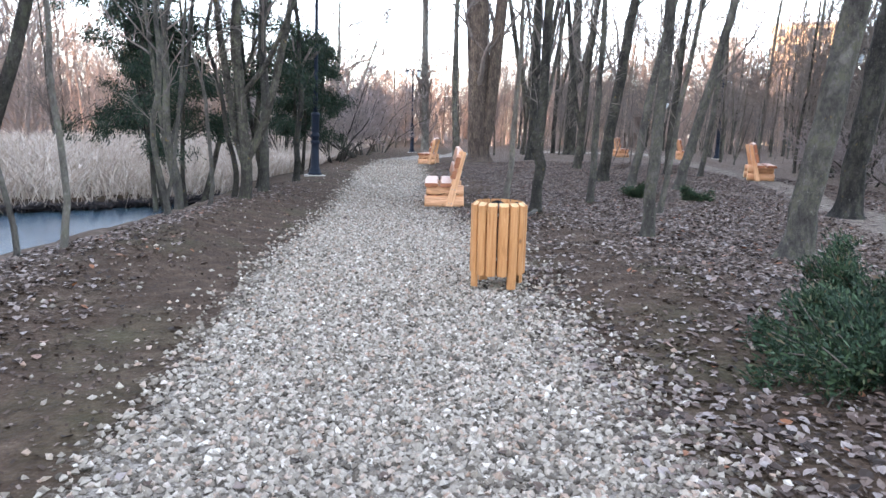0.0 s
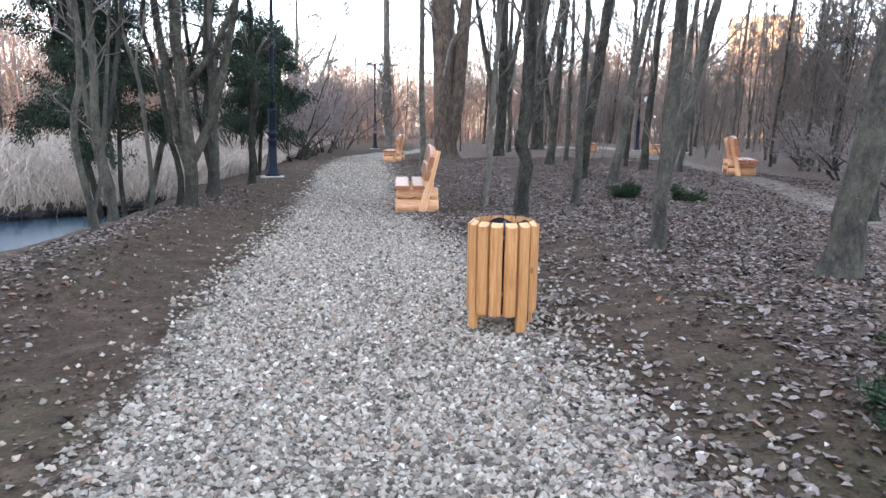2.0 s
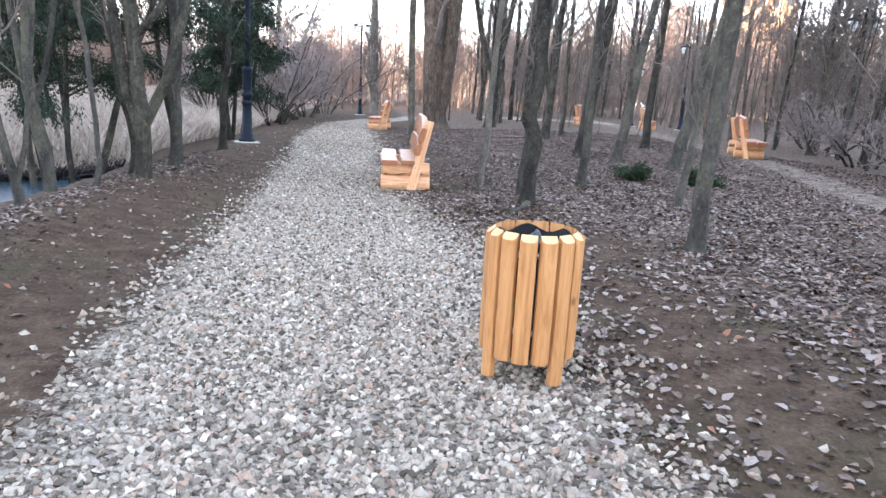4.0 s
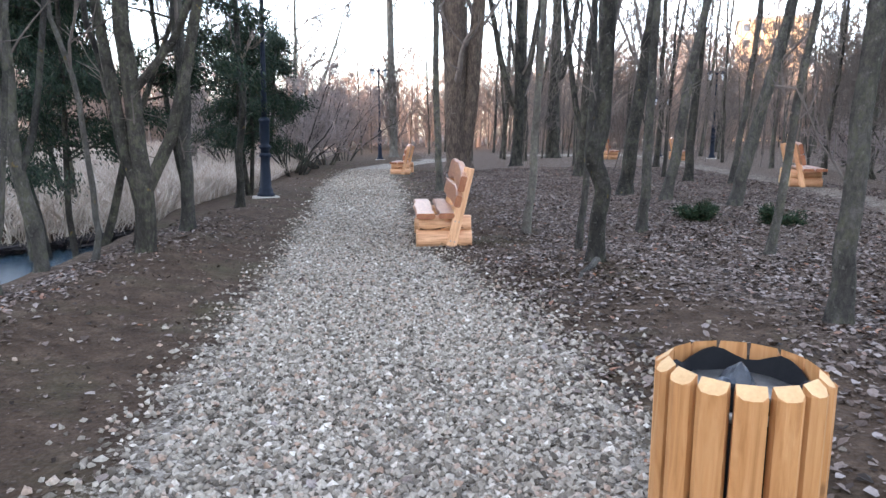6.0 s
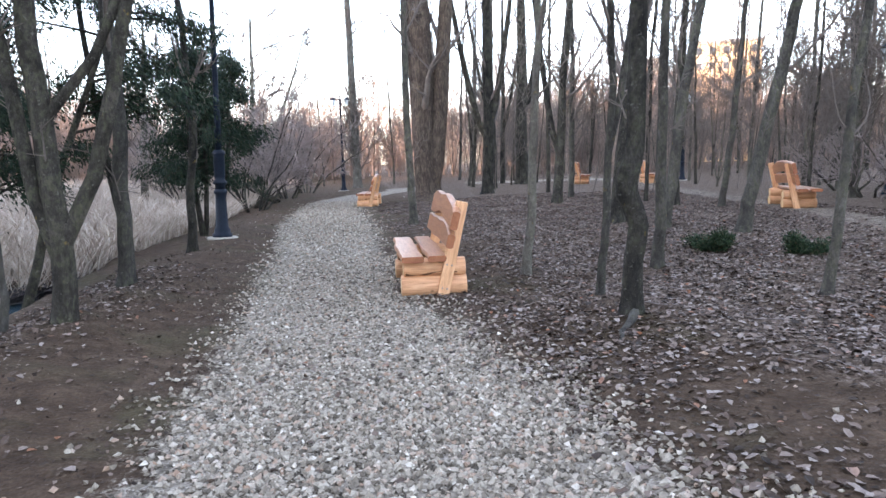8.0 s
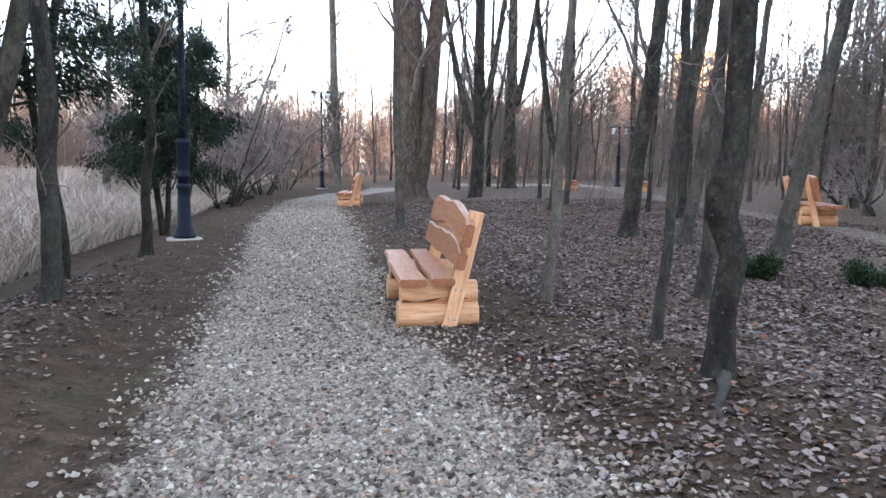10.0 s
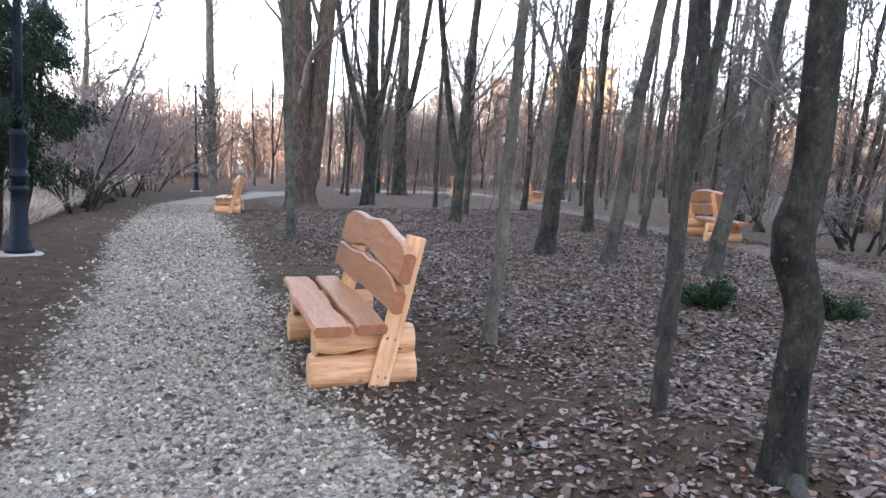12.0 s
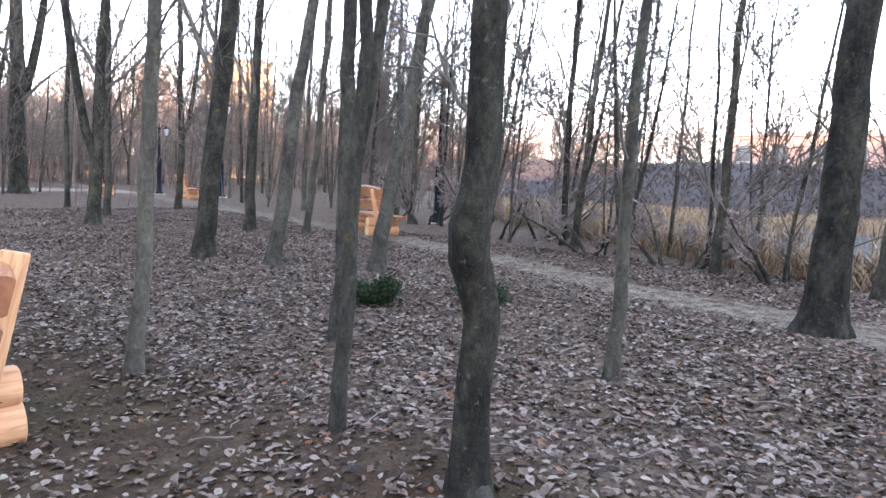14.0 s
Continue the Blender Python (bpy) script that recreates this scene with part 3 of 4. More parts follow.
bare_tree(7.3, 11.2, 0.2, 16, (0.09, 0.0), (0.02, 0), BARK_DARK, "stout dark tree beside the side path", 10, 0.35, flare=0.9)
bare_tree(4.25, 7.35, 0.15, 14, (0.13, 0.0), (0.02, 0), BARK, "leaning mossy tree above the juniper", 8, 0.35, flare=0.7, shoots=1)
bare_tree(3.1, 8.95, 0.085, 12, (0.03, 0.0), (0.01, 0), BARK, G, 7, 0.4, shoots=2)
bare_tree(6.65, 17.2, 0.13, 14, (0.23, 0.02), (0.03, 0), BARK, "strongly leaning grey tree beside small evergreens", 8, 0.35)
bare_tree(5.5, 20.3, 0.17, 15, (0.07, 0.0), (0.13, 0), BARK_DARK, "dark curved tree trunk", 9, 0.35, flare=0.7)
bare_tree(5.95, 18.9, 0.115, 13, (0.16, 0.0), (0.07, 0), BARK, "mossy grey leaning tree among fallen leaves", 8, 0.35)
bare_tree(6.3, 27.1, 0.16, 15, (0.06, 0.0), (0.05, 0), BARK_DARK, "forked dark tree in the open wood", 8, 0.35, forks=((1.6, -1.4, 0.3, 0.7),))
bare_tree(9.0, 24.4, 0.13, 15, (0.05, 0), (0.03, 0), BARK_DARK, G, 9, 0.35)
bare_tree(9.6, 22.9, 0.09, 13, (0.08, 0), (0.02, 0), BARK, G, 9, 0.3)
bare_tree(8.1, 33.9, 0.09, 12, (0.02, 0), (0.0, 0), BARK_DARK, G, 9, 0.3)
bare_tree(5.75, 35.4, 0.27, 17, (0.01, 0), (0.0, 0), BARK_DARK, "large dark forked tree in the wood", 10, 0.35, forks=((2.4, -2.6, 0.4, 0.6), (3.0, 1.8, -0.3, 0.6)))
bare_tree(9.95, 45.2, 0.4, 19, (0.0, 0), (0.0, 0), BARK_DARK, "large old tree in the wood", 11, 0.35, forks=((4.0, 2.6, 0.4, 0.6),))
bare_tree(1.25, 23.8, 0.11, 13, (-0.03, 0), (0.06, 0), BARK, "thin curved tree beside the old willow", 8, 0.4)
bare_tree(2.85, 33.6, 0.55, 19, (-0.015, 0), (0.0, 0), BARK_OLD, "old thick tree with split furrowed trunk", 10, 0.4, flare=0.95, sides=36, lumpy=0.085, forks=((0.35, 1.6, 0.2, 0.8), (0.6, -1.1, 0.4, 0.42)))
bare_tree(0.35, 54, 0.32, 24, (-0.015, 0), (0, 0), BARK_PALE, "tall slim poplar at the bend of the walk", 30, 0.14, subs=6, reach=0.16, twig=2.2, spread=26)
bare_tree(-5.3, 43.0, 0.2, 9.5, (0.04, 0), (0.0, 0), BARK_PALE, "spreading bare tree above the thicket", 13, 0.35, subs=6, twigs=5, reach=0.62, twig=2.0, spread=60, forks=((2.2, 3.0, 0.4, 0.6), (2.8, -2.6, -0.4, 0.5)))
bare_tree(-9.0, 36.0, 0.17, 8.0, (0.05, 0), (0.0, 0), BARK, "spreading bare tree at the reed edge", 16, 0.22, subs=7, twigs=5, reach=0.5, twig=2.0, spread=50)
# bank between side path and pond
bare_tree(14.5, 21.4, 0.1, 10, (0.1, 0), (0.03, 0), BARK_DARK, "thin dark waterside tree beside the pond", 20, 0.12, twig=1.5, spread=38, forks=((0.5, 1.8, 0, 0.7),))
bare_tree(13.5, 18.1, 0.085, 11, (0.03, 0), (0, 0), BARK_DARK, "thin dark waterside tree beside the pond", 20, 0.12, twig=1.5, spread=38)
bare_tree(13.2, 17.6, 0.09, 10, (0.1, 0), (0.04, 0), BARK_DARK, "thin dark waterside tree beside the pond", 20, 0.12, twig=1.5, spread=38, forks=((1.6, 1.9, 0, 0.6),))
bare_tree(12.0, 15.8, 0.08, 7, (0.03, 0), (0, 0), BARK_DARK, "low dark waterside tree with bent limbs", 8, 0.15, forks=((0.4, -1.2, 0, 0.8), (0.7, 2.0, 0, 0.6)))
bare_tree(11.5, 13.8, 0.085, 10, (0.06, 0), (0.06, 0), BARK_DARK, "thin dark waterside tree beside the pond", 20, 0.12, twig=1.5, spread=38)
bare_tree(10.4, 11.2, 0.08, 9, (0.25, 0), (0.03, 0), BARK_DARK, "dark leaning waterside tree beside the pond", 18, 0.12)
# canal bank, left of the walk
LB = "grey multi-stemmed tree on the canal bank"
bare_tree(-3.2, 12.4, 0.1, 12, (0.0, 0.02), (0.02, 0), BARK_DARK, "tree on the bank parting low into four stems", 8, 0.4, flare=0.4, shoots=2, sway=0.05, forks=((0.55, -1.0, 0.3, 0.72), (0.75, 1.9, 0.5, 0.75), (1.9, 2.9, 0.4, 0.5)))
bare_tree(-3.76, 13.7, 0.055, 8, (-0.13, 0.02), (0.12, 0), BARK_DARK, "twisted dark stem on the canal bank", 8, 0.3, flare=0.3, sway=0.13)
bare_tree(-3.5, 15.2, 0.105, 13, (0.01, 0), (0.02, 0), BARK, "straight pale-grey tree on the canal bank", 8, 0.35, shoots=2, sway=0.03)
bare_tree(-4.05, 17.0, 0.075, 12, (0.06, 0), (-0.04, 0), BARK_DARK, LB, 8, 0.35, sway=0.09, forks=((0.5, -0.9, 0.2, 0.75),))
bare_tree(-4.0, 12.9, 0.04, 7, (-0.1, 0), (0.2, 0), BARK_PALE, "thin pale sapling on the canal bank", 7, 0.2, sway=0.12)
bare_tree(-4.4, 12.4, 0.07, 9, (0.0, 0), (0.03, 0), BARK, LB, 8, 0.3, sway=0.06, forks=((0.25, -0.8, 0.2, 0.75), (1.2, 0.9, 0.3, 0.6)))
bare_tree(-3.92, 10.6, 0.045, 8, (-0.04, 0), (0.06, 0), BARK, "thin crooked sapling on the canal bank", 7, 0.25, sway=0.1, forks=((0.3, 0.7, 0.3, 0.7),))
bare_tree(-3.5, 19.2, 0.09, 9, (0.03, 0), (-0.04, 0), BARK_DARK, "dark stem among the evergreens", 8, 0.35, sway=0.05)
bare_tree(-4.1, 6.9, 0.032, 7, (-0.03, 0), (-0.03, 0), BARK_PALE, "thin sapling at the water's edge", 6, 0.25, flare=0.3, sway=0.05)
bare_tree(-3.75, 7.1, 0.036, 8, (0.02, 0), (0.0, 0), BARK_PALE, "thin sapling at the water's edge", 6, 0.25, flare=0.3, sway=0.05)
bare_tree(-4.05, 6.05, 0.085, 9, (-0.02, 0.0), (0.0, 0), BARK_DARK, "dark forked tree leaning over the canal", 7, 0.3, flare=0.3, forks=((0.95, 1.9, 0.2, 0.75),))


# woodland behind: a few grown forms, each placed many times
def wood_form(r, h, limbs, subs, twigs, bark, start, forks=(), label=""):
    t = bare_tree(0, 0, r, h, (0, 0), (rng.uniform(-0.05, 0.05), 0), bark, label, limbs, start, forks, 0.07, 0.4, subs, twigs, 8, "woodland trees", 0.0, twig=1.35, spread=30)
    return t


FORMS = [wood_form(0.10, 14, 16, 6, 4, BARK, 0.22, (), "slender bare woodland tree"),
         wood_form(0.13, 15, 14, 6, 4, BARK_DARK, 0.25, ((2.5, 1.6, 0.5, 0.7),), "forked bare woodland tree"),
         wood_form(0.065, 11, 16, 6, 4, BARK_DARK, 0.16, (), "thin dark woodland tree"),
         wood_form(0.16, 16, 13, 6, 4, BARK_DARK, 0.28, ((3.5, -1.8, 0.5, 0.65),), "thick dark bare woodland tree"),
         wood_form(0.055, 9, 13, 6, 4, BARK, 0.14, ((0.4, 1.0, 0.4, 0.8), (0.3, -0.9, -0.4, 0.7)), "bare multi-stemmed woodland tree with thin trunks")]


def place_form(k, x, y, scale=1.0, lean=0.0):
    m = pose(x, y, float(ground_z(x, y)) - 0.08, 0, 0, rng.uniform(0, 360))
    m = Matrix.Translation(m.translation) @ Matrix.Shear("XY", 3, (lean, 0)).to_4x4() @ m.to_3x3().to_4x4() @ Matrix.Diagonal((scale, scale, scale, 1))
    return copy_thing(FORMS[k], m)


def clear_of_paths(x, y, gap):
    return float(path_mask(x, y, MAIN_PATH)) < 0.01 and float(path_mask(x, y, SIDE_PATH)) < 0.01


FORMS_AT = [(7.6, 29.5), (11.5, 33), (14.9, 26.5), (7.2, 40.5), (18.5, 33)]
for f, (fx, fy) in zip(FORMS, FORMS_AT):
    f.matrix_basis = pose(fx, fy, float(ground_z(fx, fy)) - 0.08)
count, taken = 0, [(5.5, 20.3), (6.3, 27.1), (9, 24.4), (5.75, 35.4), (2.95, 34)] + FORMS_AT
while count < 84:
    x, y = rng.uniform(4, 48), rng.uniform(23, 78)
    if x < 5.5 + (y - 23) * 0.02 or x > 6 + 0.72 * y or not clear_of_paths(x, y, 1) or min((x - a) ** 2 + (y - b) ** 2 for a, b in taken) < 2.2:
        continue
    taken.append((x, y))
    place_form(int(rng.choice((0, 0, 1, 2, 2, 2, 3, 4, 4))), x, y, rng.uniform(0.75, 1.15), rng.normal(0.09, 0.07))
    count += 1
for x, y, k, s, ln in ((13.8, 20.6, 2, 0.75, 0.2), (14.6, 22.6, 4, 0.9, 0.25), (15.3, 23.6, 2, 0.8, 0.1), (15.9, 25.6, 4, 0.9, 0.3), (16.8, 27.2, 2, 0.8, 0.2), (18.2, 29.4, 4, 1.0, 0.15), (17.5, 30.5, 2, 0.9, 0.25), (13.0, 19.3, 4, 0.7, 0.3), (12.4, 16.4, 4, 0.6, 0.2), (11.2, 12.6, 2, 0.6, 0.12), (12.8, 14.4, 2, 0.7, 0.05), (13.8, 15.6, 2, 0.75, 0.2), (15.2, 17.2, 4, 0.9, 0.1), (16.0, 19.5, 2, 0.8, 0.15), (12.2, 13.4, 4, 0.65, 0.25), (19.8, 32.5, 0, 0.8, 0.15), (21.5, 34, 2, 1.0, 0.2)):
    place_form(k, x, y, s, ln)
for x, y, k, s in ((-2.2, 60, 0, 0.8), (-1.5, 66, 2, 0.9), (3.2, 58, 0, 0.9), (4.8, 62, 1, 0.8), (2.2, 70, 2, 0.9), (4.6, 42.5, 2, 0.9)):
    place_form(k, x, y, s)
for _ in range(34):
    x, y = rng.uniform(-46, -16), rng.uniform(32, 85)
    place_form(int(rng.integers(0, 5)), x, y, rng.uniform(0.55, 0.85))


# ---- thin undergrowth between the trunks ----
def saplings():
    tw = Tubes()
    made = 0
    while made < 260:
        x, y = rng.uniform(6, 50), rng.uniform(27, 80)
        if x > 5 + 0.75 * y or not clear_of_paths(x, y, 1):
            continue
        made += 1
        h = rng.uniform(2, 6.5)
        st = wander((x, y, float(ground_z(x, y)) - 0.05), (rng.normal(0.08, 0.12), 0, 1), h, 6, 0.06)
        tw.add(st, np.linspace(rng.uniform(0.018, 0.035), 0.008, 6), 4)
        for f in rng.uniform(0.25, 1.0, 9):
            p, d = at(st, f)
            tw.add(wander(p, side_way(d, rng.uniform(20, 50)), h * rng.uniform(0.12, 0.3), 3, 0.12, 0.08), (0.011, 0.009, 0.005), 3)
    tagged(part("undergrowth", tw.mesh("undergrowth", TWIG)), "thin leafless saplings between the woodland trees", "undergrowth", kind="stuff")


saplings()


# ---- distant lit woods ----
def far_wood(name, n, xr, yr, hr, label, mat, per=260, wide=0.055):
    """Bare trees too far off to count: stems, and crowns of fine upswept twigs."""
    tx, ty, th = rng.uniform(*xr, n), rng.uniform(*yr, n), rng.uniform(*hr, n)
    tz = ground_z(tx, ty) - 0.2
    st = Tubes()
    for x, y, h, z in zip(tx, ty, th, tz):
        st.add(wander((x, y, z), (rng.normal(0, 0.06), 0, 1), h * 0.9, 5, 0.05), np.linspace(0.15, 0.03, 5), 4)
    k = np.repeat(np.arange(n), per)
    m = len(k)
    f = rng.uniform(0.08, 1.0, m) ** 0.85
    rad = 0.2 * th[k] * np.sin(np.clip(f, 0.05, 1) * 2.7) ** 0.8 * rng.uniform(0, 1, m) ** 0.6
    a = rng.uniform(0, 6.28, m)
    c = np.stack([tx[k] + rad * np.cos(a), ty[k] + rad * np.sin(a), tz[k] + f * th[k]], 1)
    w = np.stack([np.cos(a) * 0.6, np.sin(a) * 0.6, np.full(m, 0.9)], 1) + rng.normal(0, 0.35, (m, 3))
    w *= (rng.uniform(0.5, 1.5, m) / np.linalg.norm(w, axis=1))[:, None]
    s = np.cross(w, rng.normal(0, 1, (m, 3)))
    s *= (wide * rng.uniform(0.4, 1.0, m) / np.linalg.norm(s, axis=1))[:, None]
    v = np.stack([c - s, c + s, c + w + s * 0.4, c + w - s * 0.4], 1).reshape(-1, 3)
    st.v.append(v)
    st.f.append(np.arange(m * 4).reshape(-1, 4) + st.n)
    tagged(part(name, st.mesh(name, mat)), label, "woods", kind="stuff")


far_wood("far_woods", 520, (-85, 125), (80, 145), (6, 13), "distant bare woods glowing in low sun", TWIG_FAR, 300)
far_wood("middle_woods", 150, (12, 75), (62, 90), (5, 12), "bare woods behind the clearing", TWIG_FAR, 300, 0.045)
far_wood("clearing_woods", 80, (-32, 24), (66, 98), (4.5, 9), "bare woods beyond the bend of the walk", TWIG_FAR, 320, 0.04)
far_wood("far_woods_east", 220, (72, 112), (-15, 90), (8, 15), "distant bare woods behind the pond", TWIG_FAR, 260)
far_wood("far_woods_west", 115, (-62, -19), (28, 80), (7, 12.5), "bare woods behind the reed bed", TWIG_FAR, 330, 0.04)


# ---- evergreens on the canal bank ----
def sprays(centres, ways, size, per, spread, droop):
    """Many narrow leaf blades hung about the given points."""
    n = len(centres) * per
    c = np.repeat(centres, per, 0) + rng.normal(0, spread, (n, 3))
    w = np.repeat(ways, per, 0) * 0.6 + rng.normal(0, 0.42, (n, 3))
    w[:, 2] -= droop
    w /= np.linalg.norm(w, axis=1)[:, None]
    s = np.cross(w, rng.normal(0, 1, (n, 3)))
    s /= np.linalg.norm(s, axis=1)[:, None]
    ln = rng.uniform(0.6, 1.4, (n, 1)) * size
    wd = ln * rng.uniform(0.09, 0.17, (n, 1))
    v = np.stack([c, c + w * ln * 0.5 + s * wd, c + w * ln, c + w * ln * 0.5 - s * wd], 1).reshape(-1, 3)
    return v, np.arange(n * 4).reshape(-1, 4)


def conifer(x, y, height, low, radius, stems, seed_branches, label, per=14, size=0.2):
    tr = thing("conifer", x, y, float(ground_z(x, y)) - 0.08, 0, label, "tree")
    wood = Tubes()
    cen, way = [], []
    for k in range(stems):
        a = rng.uniform(0, 6.28)
        off = rng.uniform(0.05, 0.4)
        stem = wander((off * math.cos(a), off * math.sin(a), 0), (0.16 * math.cos(a), 0.16 * math.sin(a), 1), height * rng.uniform(0.8, 1.0), 10, 0.05)
        tt = Tubes()
        tt.add(stem, np.linspace(0.075, 0.015, 10) * rng.uniform(0.7, 1.1), 8, 0.03)
        part("trunk", tt.mesh("trunk", BARK_DARK), None, tr)
        for _ in range(seed_branches):
            f = rng.uniform(low / height, 0.98)
            p, _ = at(stem, f)
            b = rng.uniform(0, 6.28)
            ln = radius * (1.15 - 0.75 * (f - low / height) ** 1.2) * rng.uniform(0.45, 1.1)
            br = wander(p, (math.cos(b), math.sin(b), rng.uniform(0.0, 0.45)), ln, 7, 0.12, -0.09)
            wood.add(br, np.linspace(0.022, 0.005, 7), 4)
            for g in rng.uniform(0.2, 1.0, 10):
                q, d = at(br, g)
                cen.append(q + rng.normal(0, 0.06, 3))
                way.append(d / np.linalg.norm(d))
    tagged(part("branchwork", wood.mesh("branchwork", BARK_DARK), None, tr), kind="stuff")
    v, f = sprays(np.array(cen), np.array(way), size, per, 0.1, 0.75)
    tagged(part("foliage", mesh_np("foliage", v, f, NEEDLE, False), None, tr, "dark drooping evergreen sprays"), kind="stuff")


conifer(-5.45, 15.4, 8.0, 2.5, 1.9, 4, 22, "dark drooping evergreen tree over the canal bank", 88, 0.075)
conifer(-6.6, 18.6, 6.5, 2.3, 1.4, 2, 18, "dark drooping evergreen tree behind bank trees", 70, 0.08)
conifer(-4.0, 22.9, 5.4, 1.6, 1.25, 4, 20, "dark evergreen tree beside the street lamp", 76, 0.08)


def low_evergreen(x, y, radius, high, n, label, size=0.05):
    sh = thing("juniper_shrub", x, y, float(ground_z(x, y)) - 0.02, 0, label, "shrub")
    wood = Tubes()
    cen, way = [], []
    for _ in range(n):
        b = rng.uniform(0, 6.28)
        br = wander((0, 0, 0.02), (math.cos(b), math.sin(b), rng.uniform(0.15, 0.9) * high / radius), radius * rng.uniform(0.5, 1.1), 6, 0.14, 0.03)
        br[:, 2] = np.maximum(br[:, 2], 0.03)
        wood.add(br, np.linspace(0.012, 0.004, 6), 4)
        for g in rng.uniform(0.2, 1.0, 9):
            q, d = at(br, g)
            cen.append(q)
            way.append(d / np.linalg.norm(d))
    tagged(part("branchwork", wood.mesh("branchwork", TWIG), None, sh), kind="stuff")
    v, f = sprays(np.array(cen), np.array(way), size, 60, 0.045, -0.2)
    tagged(part("foliage", mesh_np("foliage", v, f, JUNIPER, False), None, sh, "green feathery sprays"), kind="stuff")


low_evergreen(2.8, 3.75, 0.9, 0.4, 60, "spreading green juniper on leaf litter")
low_evergreen(3.6, 4.7, 0.8, 0.45, 45, "spreading green juniper on leaf litter")
low_evergreen(5.15, 15.6, 0.42, 0.36, 17, "small green juniper among fallen leaves")
low_evergreen(6.1, 14.7, 0.42, 0.24, 13, "small green juniper among fallen leaves")


# ---- reeds, weeds and brush ----
def blades(name, xy, z, high, wide, mat, label, tilt=0.12, category="reeds"):
    n = len(xy)
    h = high * rng.uniform(0.65, 1.15, n)
    a = rng.uniform(0, 6.28, n)
    s = np.stack([np.cos(a), np.sin(a), 0 * a], 1) * (wide * rng.uniform(0.6, 1.3, n))[:, None]
    t = rng.normal(0, tilt, (n, 2))
    b = np.column_stack([xy, z])
    m1 = b + np.column_stack([t * h[:, None] * 0.5, h * 0.55])
    m2 = b + np.column_stack([t * h[:, None] * 1.5, h])
    v = np.stack([b - s * 0.5, b + s * 0.5, m1 + s * 0.6, m1 - s * 0.6, m2 + s * 0.25, m2 - s * 0.25], 1).reshape(-1, 3)
    i = np.arange(n)[:, None] * 6
    f = np.concatenate([i + np.array([[0, 1, 2, 3]]), i + np.array([[3, 2, 4, 5]])], 0)
    tagged(part(name, mesh_np(name, v, f, mat, False)), label, category, kind="stuff")


def reed_bed():
    n = 72000
    y = 6 + 60 * rng.uniform(0, 1, n) ** 1.4
    x = canal_far(y) - 0.2 - 26 * rng.uniform(0, 1, n) ** 1.7
    keep = x < -4.0
    x, y = x[keep], y[keep]
    depth = canal_far(y) - x
    blades("reed_bed", np.column_stack([x, y]), ground_z(x, y) - 0.15, 0.7 + 0.6 * np.clip(depth / 9, 0, 1), 0.02, REED, "pale dry reed bed across the canal", 0.34)


reed_bed()
# dark strip of debris that also stands in for shade under the far bank
n = 2600
y = rng.uniform(6, 19.5, n)
x = canal_far(y) - 0.15 + rng.normal(0, 0.1, n)
blades("bank_debris", np.column_stack([x, y]), np.full(n, WATER_Z - 0.02), 0.22, 0.06, BRUSH, "dark tangled debris and shaded bank lip along the far water line", 1.6, "debris")
n = 16000
y = rng.uniform(6, 42, n)
edge = np.interp(y, [8, 12, 16, 20, 30, 45], [11.5, 13.2, 15.5, 18, 25, 40])
x = edge - 1.6 + rng.uniform(0, 1, n) ** 1.3 * 4.5
blades("pond_weeds", np.column_stack([x, y]), ground_z(x, y) - 0.05, 0.55, 0.02, WEED, "dry brown weeds along the pond edge", 0.35, "weeds")


n = 30000
y = rng.uniform(-12, 55, n)
x = 19 + rng.uniform(0, 1, n) * 42
tuft = np.array([noise.noise((a * 0.16, b * 0.3, 6)) for a, b in zip(x, y)])
keep = (tuft > -0.12) & (x > np.interp(y, [-20, 8, 16, 30, 45, 60], [16, 17, 20, 28, 44, 60]))
x, y = x[keep], y[keep]
# brown WEED rather than paler REED, partly for the shade on the pond
blades("pond_reeds", np.column_stack([x, y]), np.full(len(x), POND_Z - 0.05), 0.6, 0.045, WEED, "dry brown reeds standing in the frozen pond", 0.25)


# ---- embankment across the pond ----
def embankment():
    rings = []
    for s in np.linspace(0, 1, 30):
        y = -30 + 125 * s
        x = 66 - 3 * math.sin(s * 3) - 0.1 * y
        w = 0.5 * math.sin(s * 40)
        rings.append([(x, y, -0.6), (x + 1.5, y, 0.6 + 0.2 * w), (x + 4, y, 3.2 + 0.4 * w), (x + 6.5, y, 4.1 + 0.4 * w), (x + 14, y, 4.2), (x + 16, y, -0.6)])
    me = loft(rings, BRUSH, "embankment")
    tagged(new("embankment", me), "dark overgrown embankment behind the pond", "embankment", kind="structure")
    n = 9000
    y = rng.uniform(-28, 92, n)
    u = rng.uniform(0, 1, n)
    x = 66 - 3 * np.sin((y + 30) / 125 * 3) - 0.1 * y + u * 7
    z = np.interp(u, [0, 0.2, 0.55, 0.95], [-0.5, 0.6, 3.2, 4.1]) - 0.2
    blades("embankment_brush", np.column_stack([x, y]), z, 0.55, 0.12, BRUSH, "dark leafless brush on the embankment", 0.4, "brush")


embankment()

